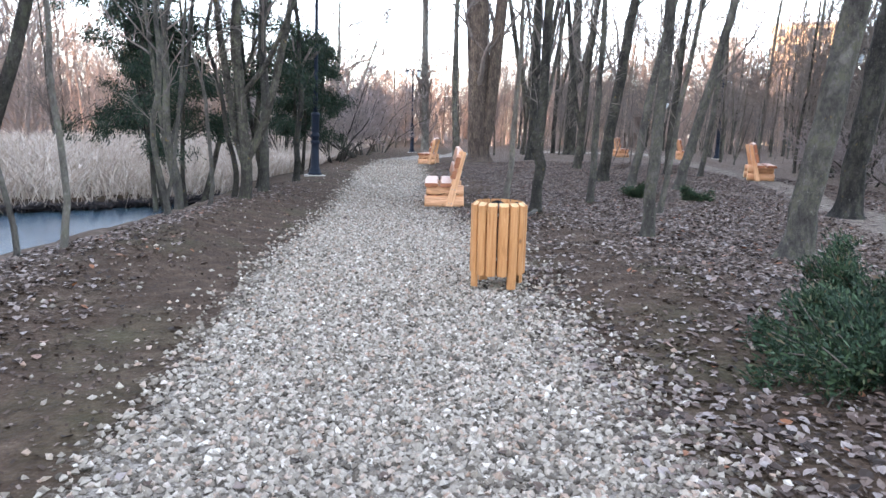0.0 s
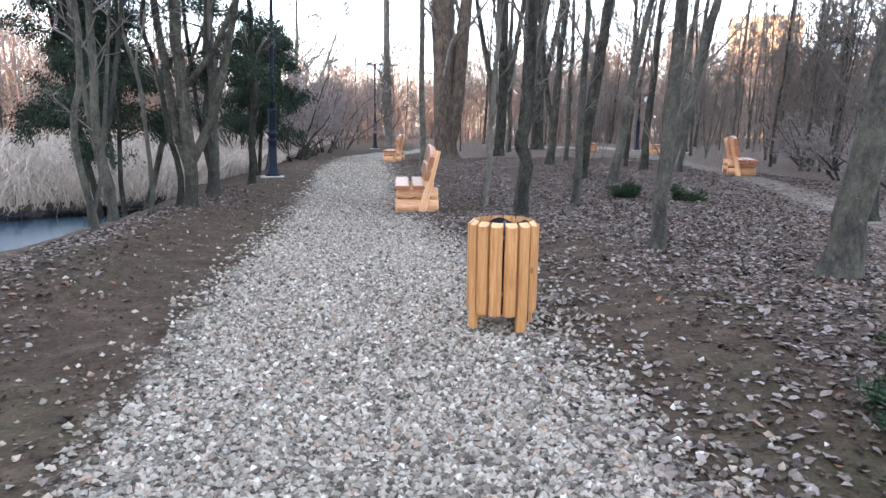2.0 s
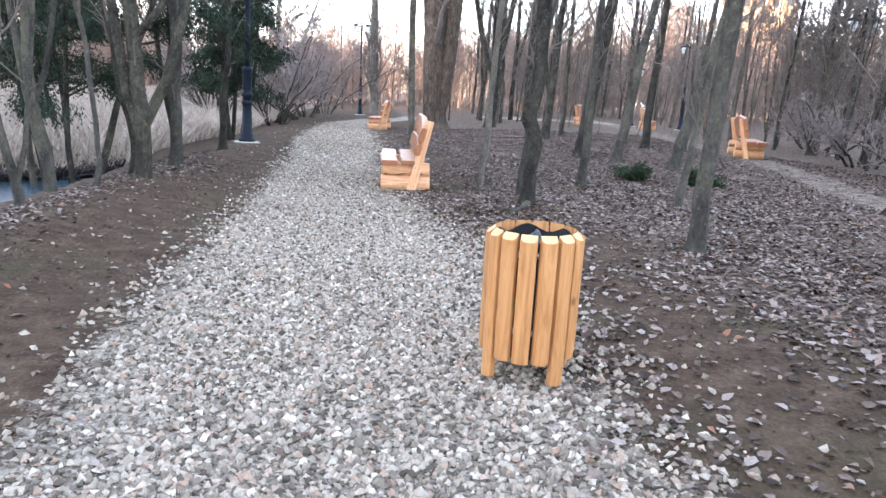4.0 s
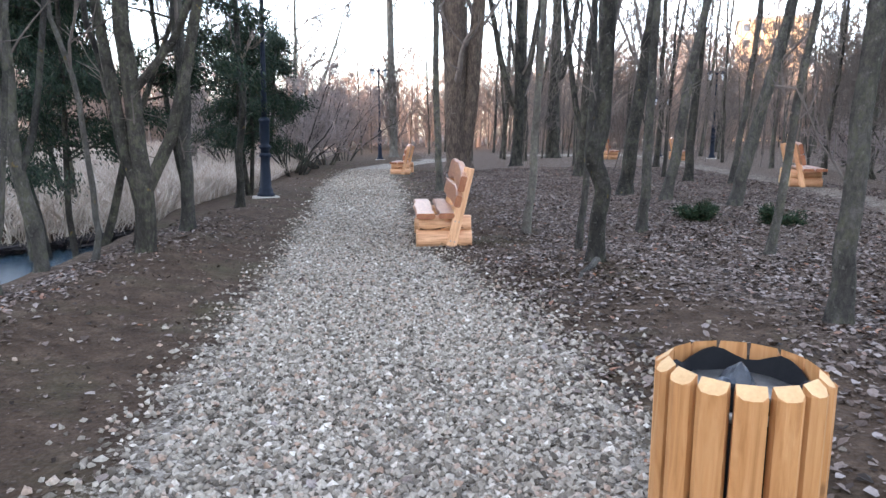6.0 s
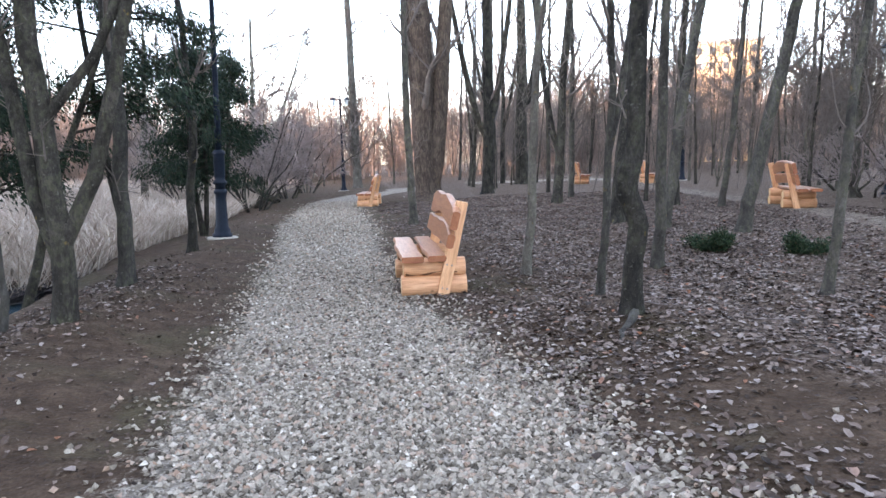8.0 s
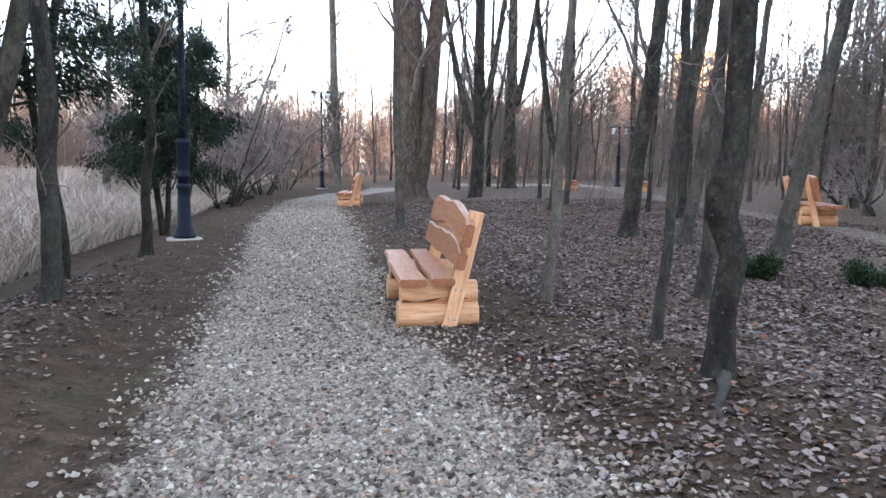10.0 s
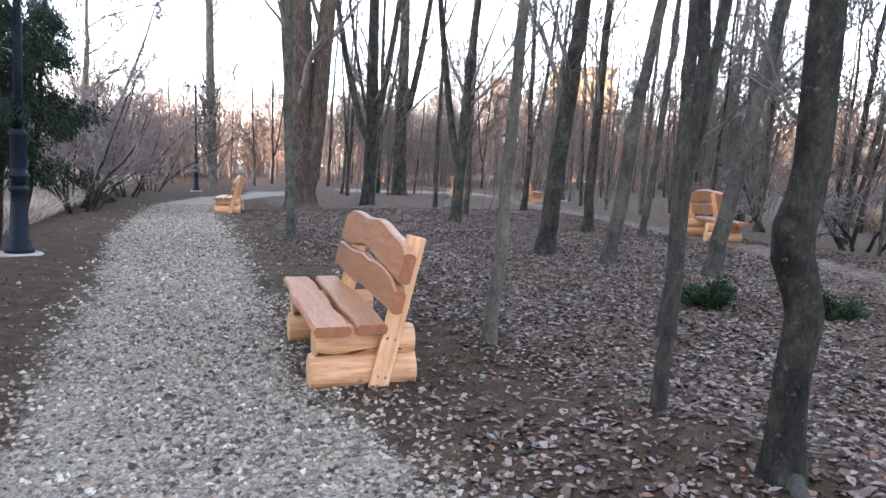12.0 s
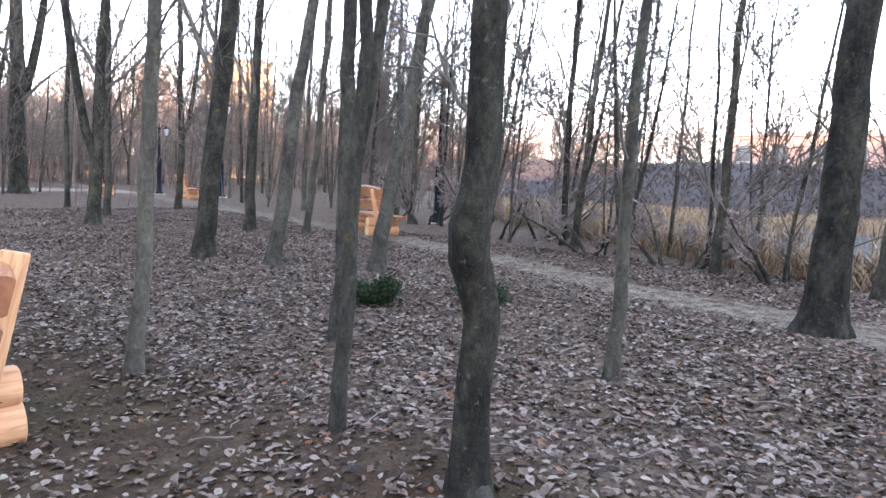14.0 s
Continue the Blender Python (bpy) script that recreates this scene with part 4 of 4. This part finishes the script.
# ---- benches of logs and slabs ----


def log_mesh(length, r, name="log"):
    a = np.linspace(0, 2 * math.pi, 20, endpoint=False)
    ph = rng.uniform(0, 6.28, 2)
    rings = []
    xs = [0, 0.012] + list(np.linspace(0.08, length - 0.08, 5)) + [length - 0.012, length]
    for i, x in enumerate(xs):
        k = 0.93 if i in (0, len(xs) - 1) else 1.0
        rr = r * k * (1 + 0.02 * np.sin(2 * a + ph[0] + x * 3) + 0.015 * np.sin(3 * a + ph[1] - x * 2))
        rings.append(np.stack([np.full(20, x), rr * np.cos(a), rr * np.sin(a)], 1))
    return loft(rings, [HONEY_X, CUT_WOOD], name, True, 1)


def slab_mesh(length, low, high, thick, mats, name, wob=0.012):
    """A live-edged slab along y; low and high give its edges as functions of 0 to 1, thickness along z."""
    rings = []
    n = 22
    p = rng.uniform(0, 6.28, 4)
    for s in np.linspace(0, 1, n):
        e = wob * (math.sin(7 * s + p[0]) + 0.6 * math.sin(15 * s + p[1]))
        g = wob * (math.sin(6 * s + p[2]) + 0.6 * math.sin(17 * s + p[3]))
        a, b = low(s) + e, high(s) + g
        t, c = thick / 2, min(0.018, thick * 0.3)
        y = s * length
        rings.append([(a, y, -t + c), (a + c * 0.8, y, -t), (b - c * 0.8, y, -t), (b, y, -t + c), (b + 0.006, y, 0), (b, y, t - c), (b - c * 0.8, y, t), (a + c * 0.8, y, t), (a, y, t - c), (a - 0.006, y, 0)])
    return loft(rings, mats, name, False, 1)


def log_bench(x, y, z, turn, label):
    """A bench whose front faces -x and whose length runs along y from its origin."""
    be = thing("log_bench", x, y, z, turn, label, "bench", "log benches")
    for y0 in (0.14, 1.62):
        lo = part("log", log_mesh(0.82, 0.145), None, be, "pale peeled log")
        lo.matrix_basis = pose(-0.01, y0, 0.135)
        up = part("log", log_mesh(0.78, 0.12), None, be, "pale peeled log")
        up.matrix_basis = pose(0.02, y0 + 0.01, 0.365)
        strip = Tubes()
        xs = np.linspace(0.02, 0.76, 16)
        low = 0.55 + 0.22 * np.sin(xs * 9 + y0)
        strip.add(np.stack([xs, -0.116 * np.cos(low), -0.116 * np.sin(low)], 1), 0.011 + 0.006 * np.sin(xs * 23 + 1), 6)
        part("bark_strip", strip.mesh("bark_strip", BARK_STRIP), None, up, "dark strip of bark left on the log")
    seat_mats, back_mats = [SLAB, END_GRAIN], [SLAB, END_GRAIN]
    s1 = part("seat_plank", slab_mesh(2.28, lambda s: -0.02 + 0.01 * s, lambda s: 0.27 - 0.02 * s, 0.075, seat_mats, "seat_plank"), None, be, "varnished reddish slab")
    s1.matrix_basis = pose(0.0, -0.12, 0.5)
    s2 = part("seat_plank", slab_mesh(2.28, lambda s: 0.0 + 0.02 * math.sin(3 * s), lambda s: 0.25, 0.075, seat_mats, "seat_plank"), None, be, "varnished reddish slab")
    s2.matrix_basis = pose(0.31, -0.09, 0.5)
    tilt = Matrix.Translation((0.60, 0, 0.63)) @ pose(0, 0, 0, 0, -76, 0)
    b1 = part("back_plank", slab_mesh(2.4, lambda s: -0.01 + 0.03 * math.sin(2.5 * s), lambda s: float(np.interp(s, (0, 0.1, 0.36, 0.44, 0.55, 1), (0.17, 0.235, 0.285, 0.255, 0.285, 0.27))), 0.095, back_mats, "back_plank"), None, be, "live-edged varnished slab")
    b1.matrix_basis = tilt @ pose(0.0, -0.2, 0.035)
    b2 = part("back_plank", slab_mesh(2.4, lambda s: float(np.interp(s, (0, 0.3, 0.5, 0.7, 1), (0.24, 0.3, 0.345, 0.31, 0.3))), lambda s: float(np.interp(s, (0, 0.06, 0.3, 0.42, 0.9, 1), (0.43, 0.49, 0.6, 0.63, 0.62, 0.57))), 0.095, back_mats, "back_plank"), None, be, "live-edged varnished slab")
    b2.matrix_basis = tilt @ pose(0.0, -0.2, 0.035)
    for y0 in (-0.02, 1.84):
        post = part("support_plank", box_bm((0.15, 0.055, 1.22), (0, 0, 0.61), 0.012), HONEY_Z, be, "pale slanting support plank")
        post.matrix_basis = Matrix.Translation((0.49, y0, 0.0)) @ pose(0, 0, 0, 0, 13.0, 0)
        for bz, bx in ((0.12, -0.03), (0.12, 0.03), (0.42, -0.03), (0.42, 0.03)):
            bo = part("bolt", lathe([(0.011, 0), (0.011, 0.006), (0.006, 0.01)], 8, BOLT), None, post)
            bo.matrix_basis = pose(bx, -0.025, bz, 90, 0, 0)
    return be


log_bench(0.11, 13.98, -0.10, -1.5, "rustic log bench with varnished slabs beside the gravel walk")
log_bench(-0.1, 32.6, -0.12, -8, "rustic log bench farther along the gravel walk")
log_bench(12.2, 23.3, 0.1, 158, "rustic log bench seen from behind beside the side path")
log_bench(16.8, 42.0, 0.1, 162, "rustic log bench beside the side path")
log_bench(13.4, 44.1, 0.1, 170, "rustic log bench deep in the wood")


# ---- wooden litter bin ----
def stave(length, wide=0.1, thick=0.05):
    c = 0.018
    prof = [(-wide / 2, 0), (wide / 2, 0), (wide / 2, thick - c), (wide / 2 - c, thick - 0.003), (0, thick + 0.004), (-wide / 2 + c, thick - 0.003), (-wide / 2, thick - c)]
    rings = []
    for z, k, drop in ((0, 0.96, 0), (0.008, 1, 0), (length * 0.5, 1, 0), (length - 0.03, 1, 0), (length, 0.94, 0.035)):
        rings.append([(px * k, py * k, z - (drop * max(0, py) / thick)) for px, py in prof])
    return loft(rings, [HONEY_BIN, CUT_WOOD], "stave", False, 1)


def litter_bin(x, y):
    z = float(ground_z(x, y)) + 0.015
    bi = thing("litter_bin", x, y, z, 0, "round litter bin of honey-coloured wooden staves with black bag", "litter bin")
    short, long = stave(0.66, 0.086, 0.045), stave(0.78, 0.086, 0.045)
    n = 14
    for k in range(n):
        a = 360 / n * k + 4
        leg = k in (1, 4, 8, 11)
        st = part("stave", long if leg else short, None, bi)
        st.matrix_basis = pose(0, 0, 0.0 if leg else 0.12, 0, 0, a) @ pose(0, 0.208, 0)
    liner = []
    for r, h in ((0.197, 0.13), (0.2, 0.3), (0.2, 0.74), (0.185, 0.75), (0.17, 0.5), (0.15, 0.2)):
        a = np.linspace(0, 2 * math.pi, 32, endpoint=False)
        liner.append([(r * math.cos(t) * (1 + 0.02 * math.sin(9 * t + h * 20)), r * math.sin(t) * (1 + 0.02 * math.sin(7 * t)), h + (0.02 * math.sin(5 * t) if 0.6 < h < 0.8 else 0)) for t in a])
    part("bin_liner", loft(liner, LINER, "bin_liner", True), None, bi, "black metal liner")
    bm = bmesh.new()
    bmesh.ops.create_grid(bm, x_segments=26, y_segments=26, size=0.17)
    for v in bm.verts:
        d = v.co.length
        if d > 0.168:
            v.co *= 0.168 / d
        v.co.z = 0.56 + 0.21 * max(0, 1 - math.hypot((v.co.x - 0.01) / 0.14, (v.co.y - 0.03) / 0.2)) + 0.1 * max(0, 1 - math.hypot((v.co.x + 0.08) / 0.07, (v.co.y + 0.02) / 0.1)) + 0.03 * noise.noise(v.co * 18)
    for f in bm.faces:
        f.smooth = False
    part("bin_bag", bm, BAG, bi, "crumpled black plastic bag")
    for h in (0.26, 0.66):
        part("hoop", lathe([(0.203, h), (0.207, h), (0.207, h + 0.03), (0.203, h + 0.03)], 32, BOLT, "hoop"), None, bi)


litter_bin(0.73, 6.12)


# ---- street lamps ----
def street_lamp(x, y, height, label, lean=0.0):
    la = thing("street_lamp", x, y, float(ground_z(x, y)) - 0.03, 0, label, "street lamp", "park lamps")
    part("footing", lathe([(0.34, 0), (0.34, 0.04), (0.31, 0.06)], 12, CONCRETE), None, la, "pale concrete footing")
    part("pedestal", lathe([(0.21, 0.05), (0.21, 0.12), (0.17, 0.15), (0.17, 0.22), (0.135, 0.28), (0.115, 0.85), (0.11, 1.0), (0.14, 1.03), (0.14, 1.08), (0.1, 1.13)], 24, IRON, "pedestal", 8, 0.035), None, la)
    part("collar", lathe([(0.115, 1.13), (0.105, 1.2), (0.15, 1.24), (0.15, 1.28), (0.10, 1.33), (0.12, 1.4), (0.12, 1.85), (0.14, 1.88), (0.14, 1.92), (0.09, 1.98)], 20, IRON, "collar"), None, la)
    pole = part("pole", lathe([(0.075, 1.96), (0.062, 3.0), (0.05, height - 0.75), (0.08, height - 0.72), (0.08, height - 0.68), (0.035, height - 0.62)], 14, IRON, "pole"), None, la)
    part("finial", lathe([(0.03, height - 0.63), (0.05, height - 0.5), (0.025, height - 0.4), (0.035, height - 0.3), (0.004, height - 0.15)], 12, IRON, "finial"), None, la)
    for side in (-1, 1):
        arm = Tubes()
        s = np.linspace(0, 1, 9)
        arm.add(np.stack([side * 0.4 * s, 0 * s, height - 0.6 + 0.28 * np.sin(s * 2.6)], 1), np.linspace(0.028, 0.02, 9), 8)
        part("arm", arm.mesh("arm", IRON), None, la)
        lantern = part("lantern", lathe([(0.03, -0.36), (0.07, -0.33), (0.12, -0.08), (0.125, 0.0)], 10, LAMP_GLASS, "lantern"), None, la, "frosted glass lantern")
        lantern.matrix_basis = pose(side * 0.4, 0, height - 0.5)
        part("cap", lathe([(0.21, -0.005), (0.215, 0.02), (0.12, 0.08), (0.04, 0.12), (0.02, 0.17)], 14, IRON, "cap"), None, lantern)
    la.matrix_basis = la.matrix_basis @ pose(0, 0, 0, 0, lean, 0)


street_lamp(-3.3, 21.3, 6.2, "dark blue cast-iron street lamp on a concrete footing", 1.2)
street_lamp(-0.63, 49.2, 6.2, "dark cast-iron street lamp at the bend of the walk")
street_lamp(17.0, 46, 4.1, "dark cast-iron street lamp in the wood")
street_lamp(19.0, 43, 5.4, "dark cast-iron street lamp in the wood")
street_lamp(16.2, 24.6, 5.0, "dark cast-iron street lamp beside the side path")


# ---- buildings in the distance ----
def tower(name, x, y, w, d, h, turn, wall, storeys, bays, label):
    bl = thing(name, x, y, -0.6, turn, label, "building")
    part("wall", box_bm((w, d, h), (0, 0, h / 2)), wall, bl)
    part("roof", box_bm((w + 0.6, d + 0.6, 0.6), (0, 0, h + 0.31), 0.05), WALL_GREY, bl)
    wm = None
    for s in range(storeys):
        for b in range(bays):
            cx, cz = (b + 0.5) / bays * w - w / 2, (s + 0.55) / storeys * h
            fr = part("window", box_bm((w / bays * 0.5, 0.16, h / storeys * 0.5)), WALL_GREY, bl) if wm is None else part("window", wm, None, bl)
            wm = wm or fr.data
            fr.matrix_basis = pose(cx, -d / 2 - 0.02, cz)
            pn = part("pane", box_bm((w / bays * 0.42, 0.1, h / storeys * 0.42)), PANE, fr) if (s, b) == (0, 0) else part("pane", pane_me, None, fr)
            pane_me = pn.data
            pn.matrix_basis = pose(0, -0.06, 0)
    return bl


tower("apartment_building", 78, 139, 13, 12, 24, -25, WALL_WARM, 8, 5, "tall cream apartment building in evening sunlight")
tower("apartment_building", 82, 186, 8, 10, 27.5, -22, WALL_GREY, 9, 3, "tall grey apartment building behind trees")
tower("long_building", 88, 22, 34, 9, 8.5, -80, WALL_PINK, 2, 9, "long faded pink building behind the embankment")
# unseen blocks added behind the walker to keep the low sun off the wood
for bx, by, bw, bh in ((-71, -29.3, 58, 36), (-40, -75, 60, 42), (-95, -90, 70, 42)):
    tower("apartment_building", bx, by, bw, 14, bh, -53, WALL_GREY, 6, 8, "unseen grey block added behind the walk to shade the wood")


# ---- gravel and fallen leaves ----
def scatter(name, base_v, base_f, xy, z, scale, mat, label, category, flat=0.6, tip=0.5, smooth=False):
    n, k = len(xy), len(base_v)
    v = np.repeat(base_v[None], n, 0) * (1 + rng.normal(0, 0.2, (n, k, 3)))
    v = v * (scale * rng.uniform(0.55, 1.4, n))[:, None, None] * np.stack([rng.uniform(0.8, 1.35, n), np.ones(n), flat * rng.uniform(0.7, 1.3, n)], 1)[:, None]
    a, b = rng.uniform(0, 6.28, n), rng.normal(0, tip, n)
    ca, sa, cb, sb = np.cos(a), np.sin(a), np.cos(b), np.sin(b)
    y2 = v[..., 1] * cb[:, None] - v[..., 2] * sb[:, None]
    z2 = v[..., 1] * sb[:, None] + v[..., 2] * cb[:, None]
    x3 = v[..., 0] * ca[:, None] - y2 * sa[:, None]
    y3 = v[..., 0] * sa[:, None] + y2 * ca[:, None]
    v = np.stack([x3 + xy[:, :1], y3 + xy[:, 1:], z2 + z[:, None]], -1).reshape(-1, 3)
    f = (np.arange(n)[:, None, None] * k + np.asarray(base_f)[None]).reshape(-1, len(base_f[0]))
    tagged(part(name, mesh_np(name, v, f, mat, smooth)), label, category, kind="stuff")


OCTA = np.array([(1, 0, 0), (0, 1, 0), (-1, 0, 0), (0, -1, 0), (0, 0, 1), (0, 0, -1)], float)
OCTA_F = [(0, 1, 4), (1, 2, 4), (2, 3, 4), (3, 0, 4), (1, 0, 5), (2, 1, 5), (3, 2, 5), (0, 3, 5)]


def surface(x, y):
    """Height of the built ground under each point, near enough for small things."""
    rough = np.array([0.05 * noise.noise((a * 0.9, b * 0.9, 0)) + 0.025 * noise.noise((a * 3.1, b * 3.1, 5)) for a, b in zip(x, y)])
    g1 = path_mask(x, y, MAIN_PATH)
    g = np.maximum(g1, path_mask(x, y, SIDE_PATH))
    return ground_z(x, y) + rough * (1 - 0.7 * g) - 0.02 * g1


def gravel(name, n, most, y0, y1, power, size, label):
    x = rng.uniform(-3.2, 2.4, n)
    y = y0 + rng.uniform(0, 1, n) ** power * (y1 - y0)
    ragged = np.array([noise.noise((a * 1.7, b * 1.7, 3)) + 0.6 * noise.noise((a * 6, b * 6, 4)) for a, b in zip(x, y)])
    m = path_mask(x, y, MAIN_PATH) + 0.18 * ragged
    wide = path_mask(x, y, [(a, b, w + 0.5) for a, b, w in MAIN_PATH]) + 0.3 * ragged
    keep = rng.uniform(0, 1, n) < 0.75 * np.clip(m, 0, 1) ** 2 + (0.22 * np.clip(wide, 0, 1) ** 3) * (1 - 0.85 * (x < -1.5)) + 0.002
    keep &= rng.uniform(0, 1, n) > 0.5 * smooth01((y - 9) / 3) * smooth01((24 - y) / 6)
    x, y = x[keep][:most], y[keep][:most]
    scatter(name, OCTA * size, OCTA_F, np.column_stack([x, y]), surface(x, y) + 0.006, 1.0, STONE, label, "gravel", 0.78, 0.6)


gravel("gravel", 225000, 90000, -1.4, 17.6, 1.22, 0.0195, "loose pale crushed stone on the walk")
gravel("far_gravel", 60000, 14000, 17.2, 37, 1.2, 0.025, "loose pale crushed stone farther along the walk")
LEAF_V = np.array([(0.0, -1.05, 0.0), (0.62, -0.45, 0.28), (0.7, 0.35, 0.34), (0.0, 1.1, 0.06), (-0.7, 0.4, 0.2), (-0.6, -0.4, 0.3)], float)
LEAF_F = [(0, 1, 2, 3), (3, 4, 5, 0)]


def leaves():
    n = 300000
    x = rng.uniform(-4.2, 12.5, n)
    y = -1.4 + rng.uniform(0, 1, n) ** 1.25 * 35
    m = np.maximum(path_mask(x, y, MAIN_PATH), path_mask(x, y, SIDE_PATH))
    side = np.where(x > 0, np.clip((x - 0.4) / 1.1, 0, 1), np.clip((-2.2 - x) / 1.2, 0, 0.55) * (y < 17))
    clump = np.array([noise.noise((a * 0.7, b * 0.7, 9)) for a, b in zip(x, y)]) * 0.75 + 0.72
    keep = rng.uniform(0, 1, n) < np.clip(side * clump * 1.3, 0, 1) * (1 - m) ** 0.6 * (1 - 0.95 * trodden(x, y)) + 0.015 + 0.1 * smooth01((y - 9) / 3) * smooth01((19 - y) / 4) * (x > -1.3) * (x < 2)
    x, y = x[keep][:175000], y[keep][:175000]
    scatter("fallen_leaves", LEAF_V * 0.025, LEAF_F, np.column_stack([x, y]), surface(x, y) + 0.012, 1.0, LEAF, "curled brown and grey fallen leaves", "leaves", 1.0, 0.35)


leaves()


def crumbs():
    """Bits of leaf, bark and grit trodden into the verges."""
    n = 110000
    x = rng.uniform(-4.0, 6.5, n)
    y = -1.4 + rng.uniform(0, 1, n) ** 1.3 * 21
    m = np.maximum(path_mask(x, y, MAIN_PATH), 0.6 * trodden(x, y))
    clump = np.array([noise.noise((a * 1.3, b * 1.3, 2)) for a, b in zip(x, y)]) * 0.6 + 0.6
    keep = rng.uniform(0, 1, n) < (1 - m * 0.85) * clump
    x, y = x[keep][:60000], y[keep][:60000]
    v = np.array([(-0.7, -1, 0.1), (0.7, -0.8, 0.2), (0.5, 1, 0.1), (-0.5, 0.9, 0.25)])
    scatter("ground_crumbs", v * 0.011, [(0, 1, 2, 3)], np.column_stack([x, y]), surface(x, y) + 0.006, 1.0, CRUMB, "small bits of leaf and bark on the verge", "litter", 1.0, 0.5)


crumbs()

# ---- brush at the bend of the walk ----
def bush(x, y, stems, high, spread, label, bark=None):
    bu = thing("bush", x, y, float(ground_z(x, y)) - 0.05, 0, label, "bush")
    st, tw = Tubes(), Tubes()
    for _ in range(stems):
        a = rng.uniform(0, 6.28)
        line = wander((0.35 * math.cos(a), 0.35 * math.sin(a), 0), (spread * math.cos(a), spread * math.sin(a), 1), high * rng.uniform(0.6, 1.1), 8, 0.12)
        st.add(line, np.linspace(0.045, 0.01, 8), 6)
        crown(tw, line, 0.05, high * 0.4, 8, 5, 4, 0.2, 38, 1.3)
    tagged(part("stemwork", st.mesh("stemwork", bark or BARK_DARK), None, bu), kind="stuff")
    tagged(part("crown", tw.mesh("crown", TWIG_THICKET), None, bu), kind="stuff")


for bx, by, k, hh in ((-3.9, 31.5, 8, 4.0), (-4.3, 34, 9, 4.6), (-4.6, 37.5, 9, 4.8), (-3.4, 40.5, 8, 4.8), (-5.6, 43, 8, 5.4), (-2.8, 46, 8, 5.0), (-7, 35, 9, 5.0), (-8.5, 40, 8, 6.0)):
    bush(bx, by, k, hh, 0.55, "leafless thicket on the canal bank")


for bx, by, k, hh in ((13.6, 20.2, 5, 2.2), (12.6, 16.7, 5, 1.8), (11.9, 14.6, 5, 1.6), (15.6, 24.5, 6, 2.6), (11.0, 12.4, 4, 1.5), (14.6, 19.2, 5, 2.0), (17.5, 28, 6, 2.6)):
    bush(bx, by, k, hh, 0.8, "low tangled leafless shrub on the pond bank")


def root():
    tw = Tubes()
    p = np.array([(1.99, 11.42, 0), (1.9, 11.28, 0), (1.8, 11.15, 0), (1.71, 11.04, 0), (1.66, 10.93, 0), (1.6, 10.85, 0)])
    p[:, 2] = surface(p[:, 0], p[:, 1]) + np.array((0.02, 0.016, 0.01, 0.008, 0.0, -0.015))
    tw.add(p, (0.05, 0.04, 0.03, 0.024, 0.019, 0.012), 8, 0.05)
    tagged(part("tree_root", tw.mesh("tree_root", BARK_PALE)), "pale bare root lying on trodden earth", "root")


root()


def fallen_log():
    lo = Tubes()
    f = np.linspace(0, 1, 8)
    p = np.stack([-3.5 - 1.9 * f, 36.4 + 0.7 * f, 1.15 * f ** 1.1 + 0.05 * np.sin(f * 7)], 1)
    p[:, 2] += float(ground_z(-3.5, 36.4))
    lo.add(p, np.linspace(0.15, 0.08, 8), 10, 0.06)
    tagged(part("fallen_log", lo.mesh("fallen_log", BARK_DARK)), "dark fallen trunk propped in the thicket", "log")


fallen_log()


def fallen_twigs():
    """Thin broken sticks lying among the leaves."""
    tw = Tubes()
    for _ in range(170):
        x, y = rng.uniform(1.5, 8.0), rng.uniform(9.5, 19)
        a, ln = rng.uniform(0, 6.28), rng.uniform(0.1, 0.34)
        bx = x + np.linspace(0, ln, 5) * math.cos(a) + rng.normal(0, 0.012, 5)
        by = y + np.linspace(0, ln, 5) * math.sin(a) + rng.normal(0, 0.012, 5)
        tw.add(np.stack([bx, by, surface(bx, by) + 0.016], 1), np.linspace(rng.uniform(0.004, 0.009), 0.003, 5), 4)
    tagged(part("fallen_twigs", tw.mesh("fallen_twigs", TWIG_THICKET)), "thin broken sticks lying on the leaves", "twigs", kind="stuff")


fallen_twigs()
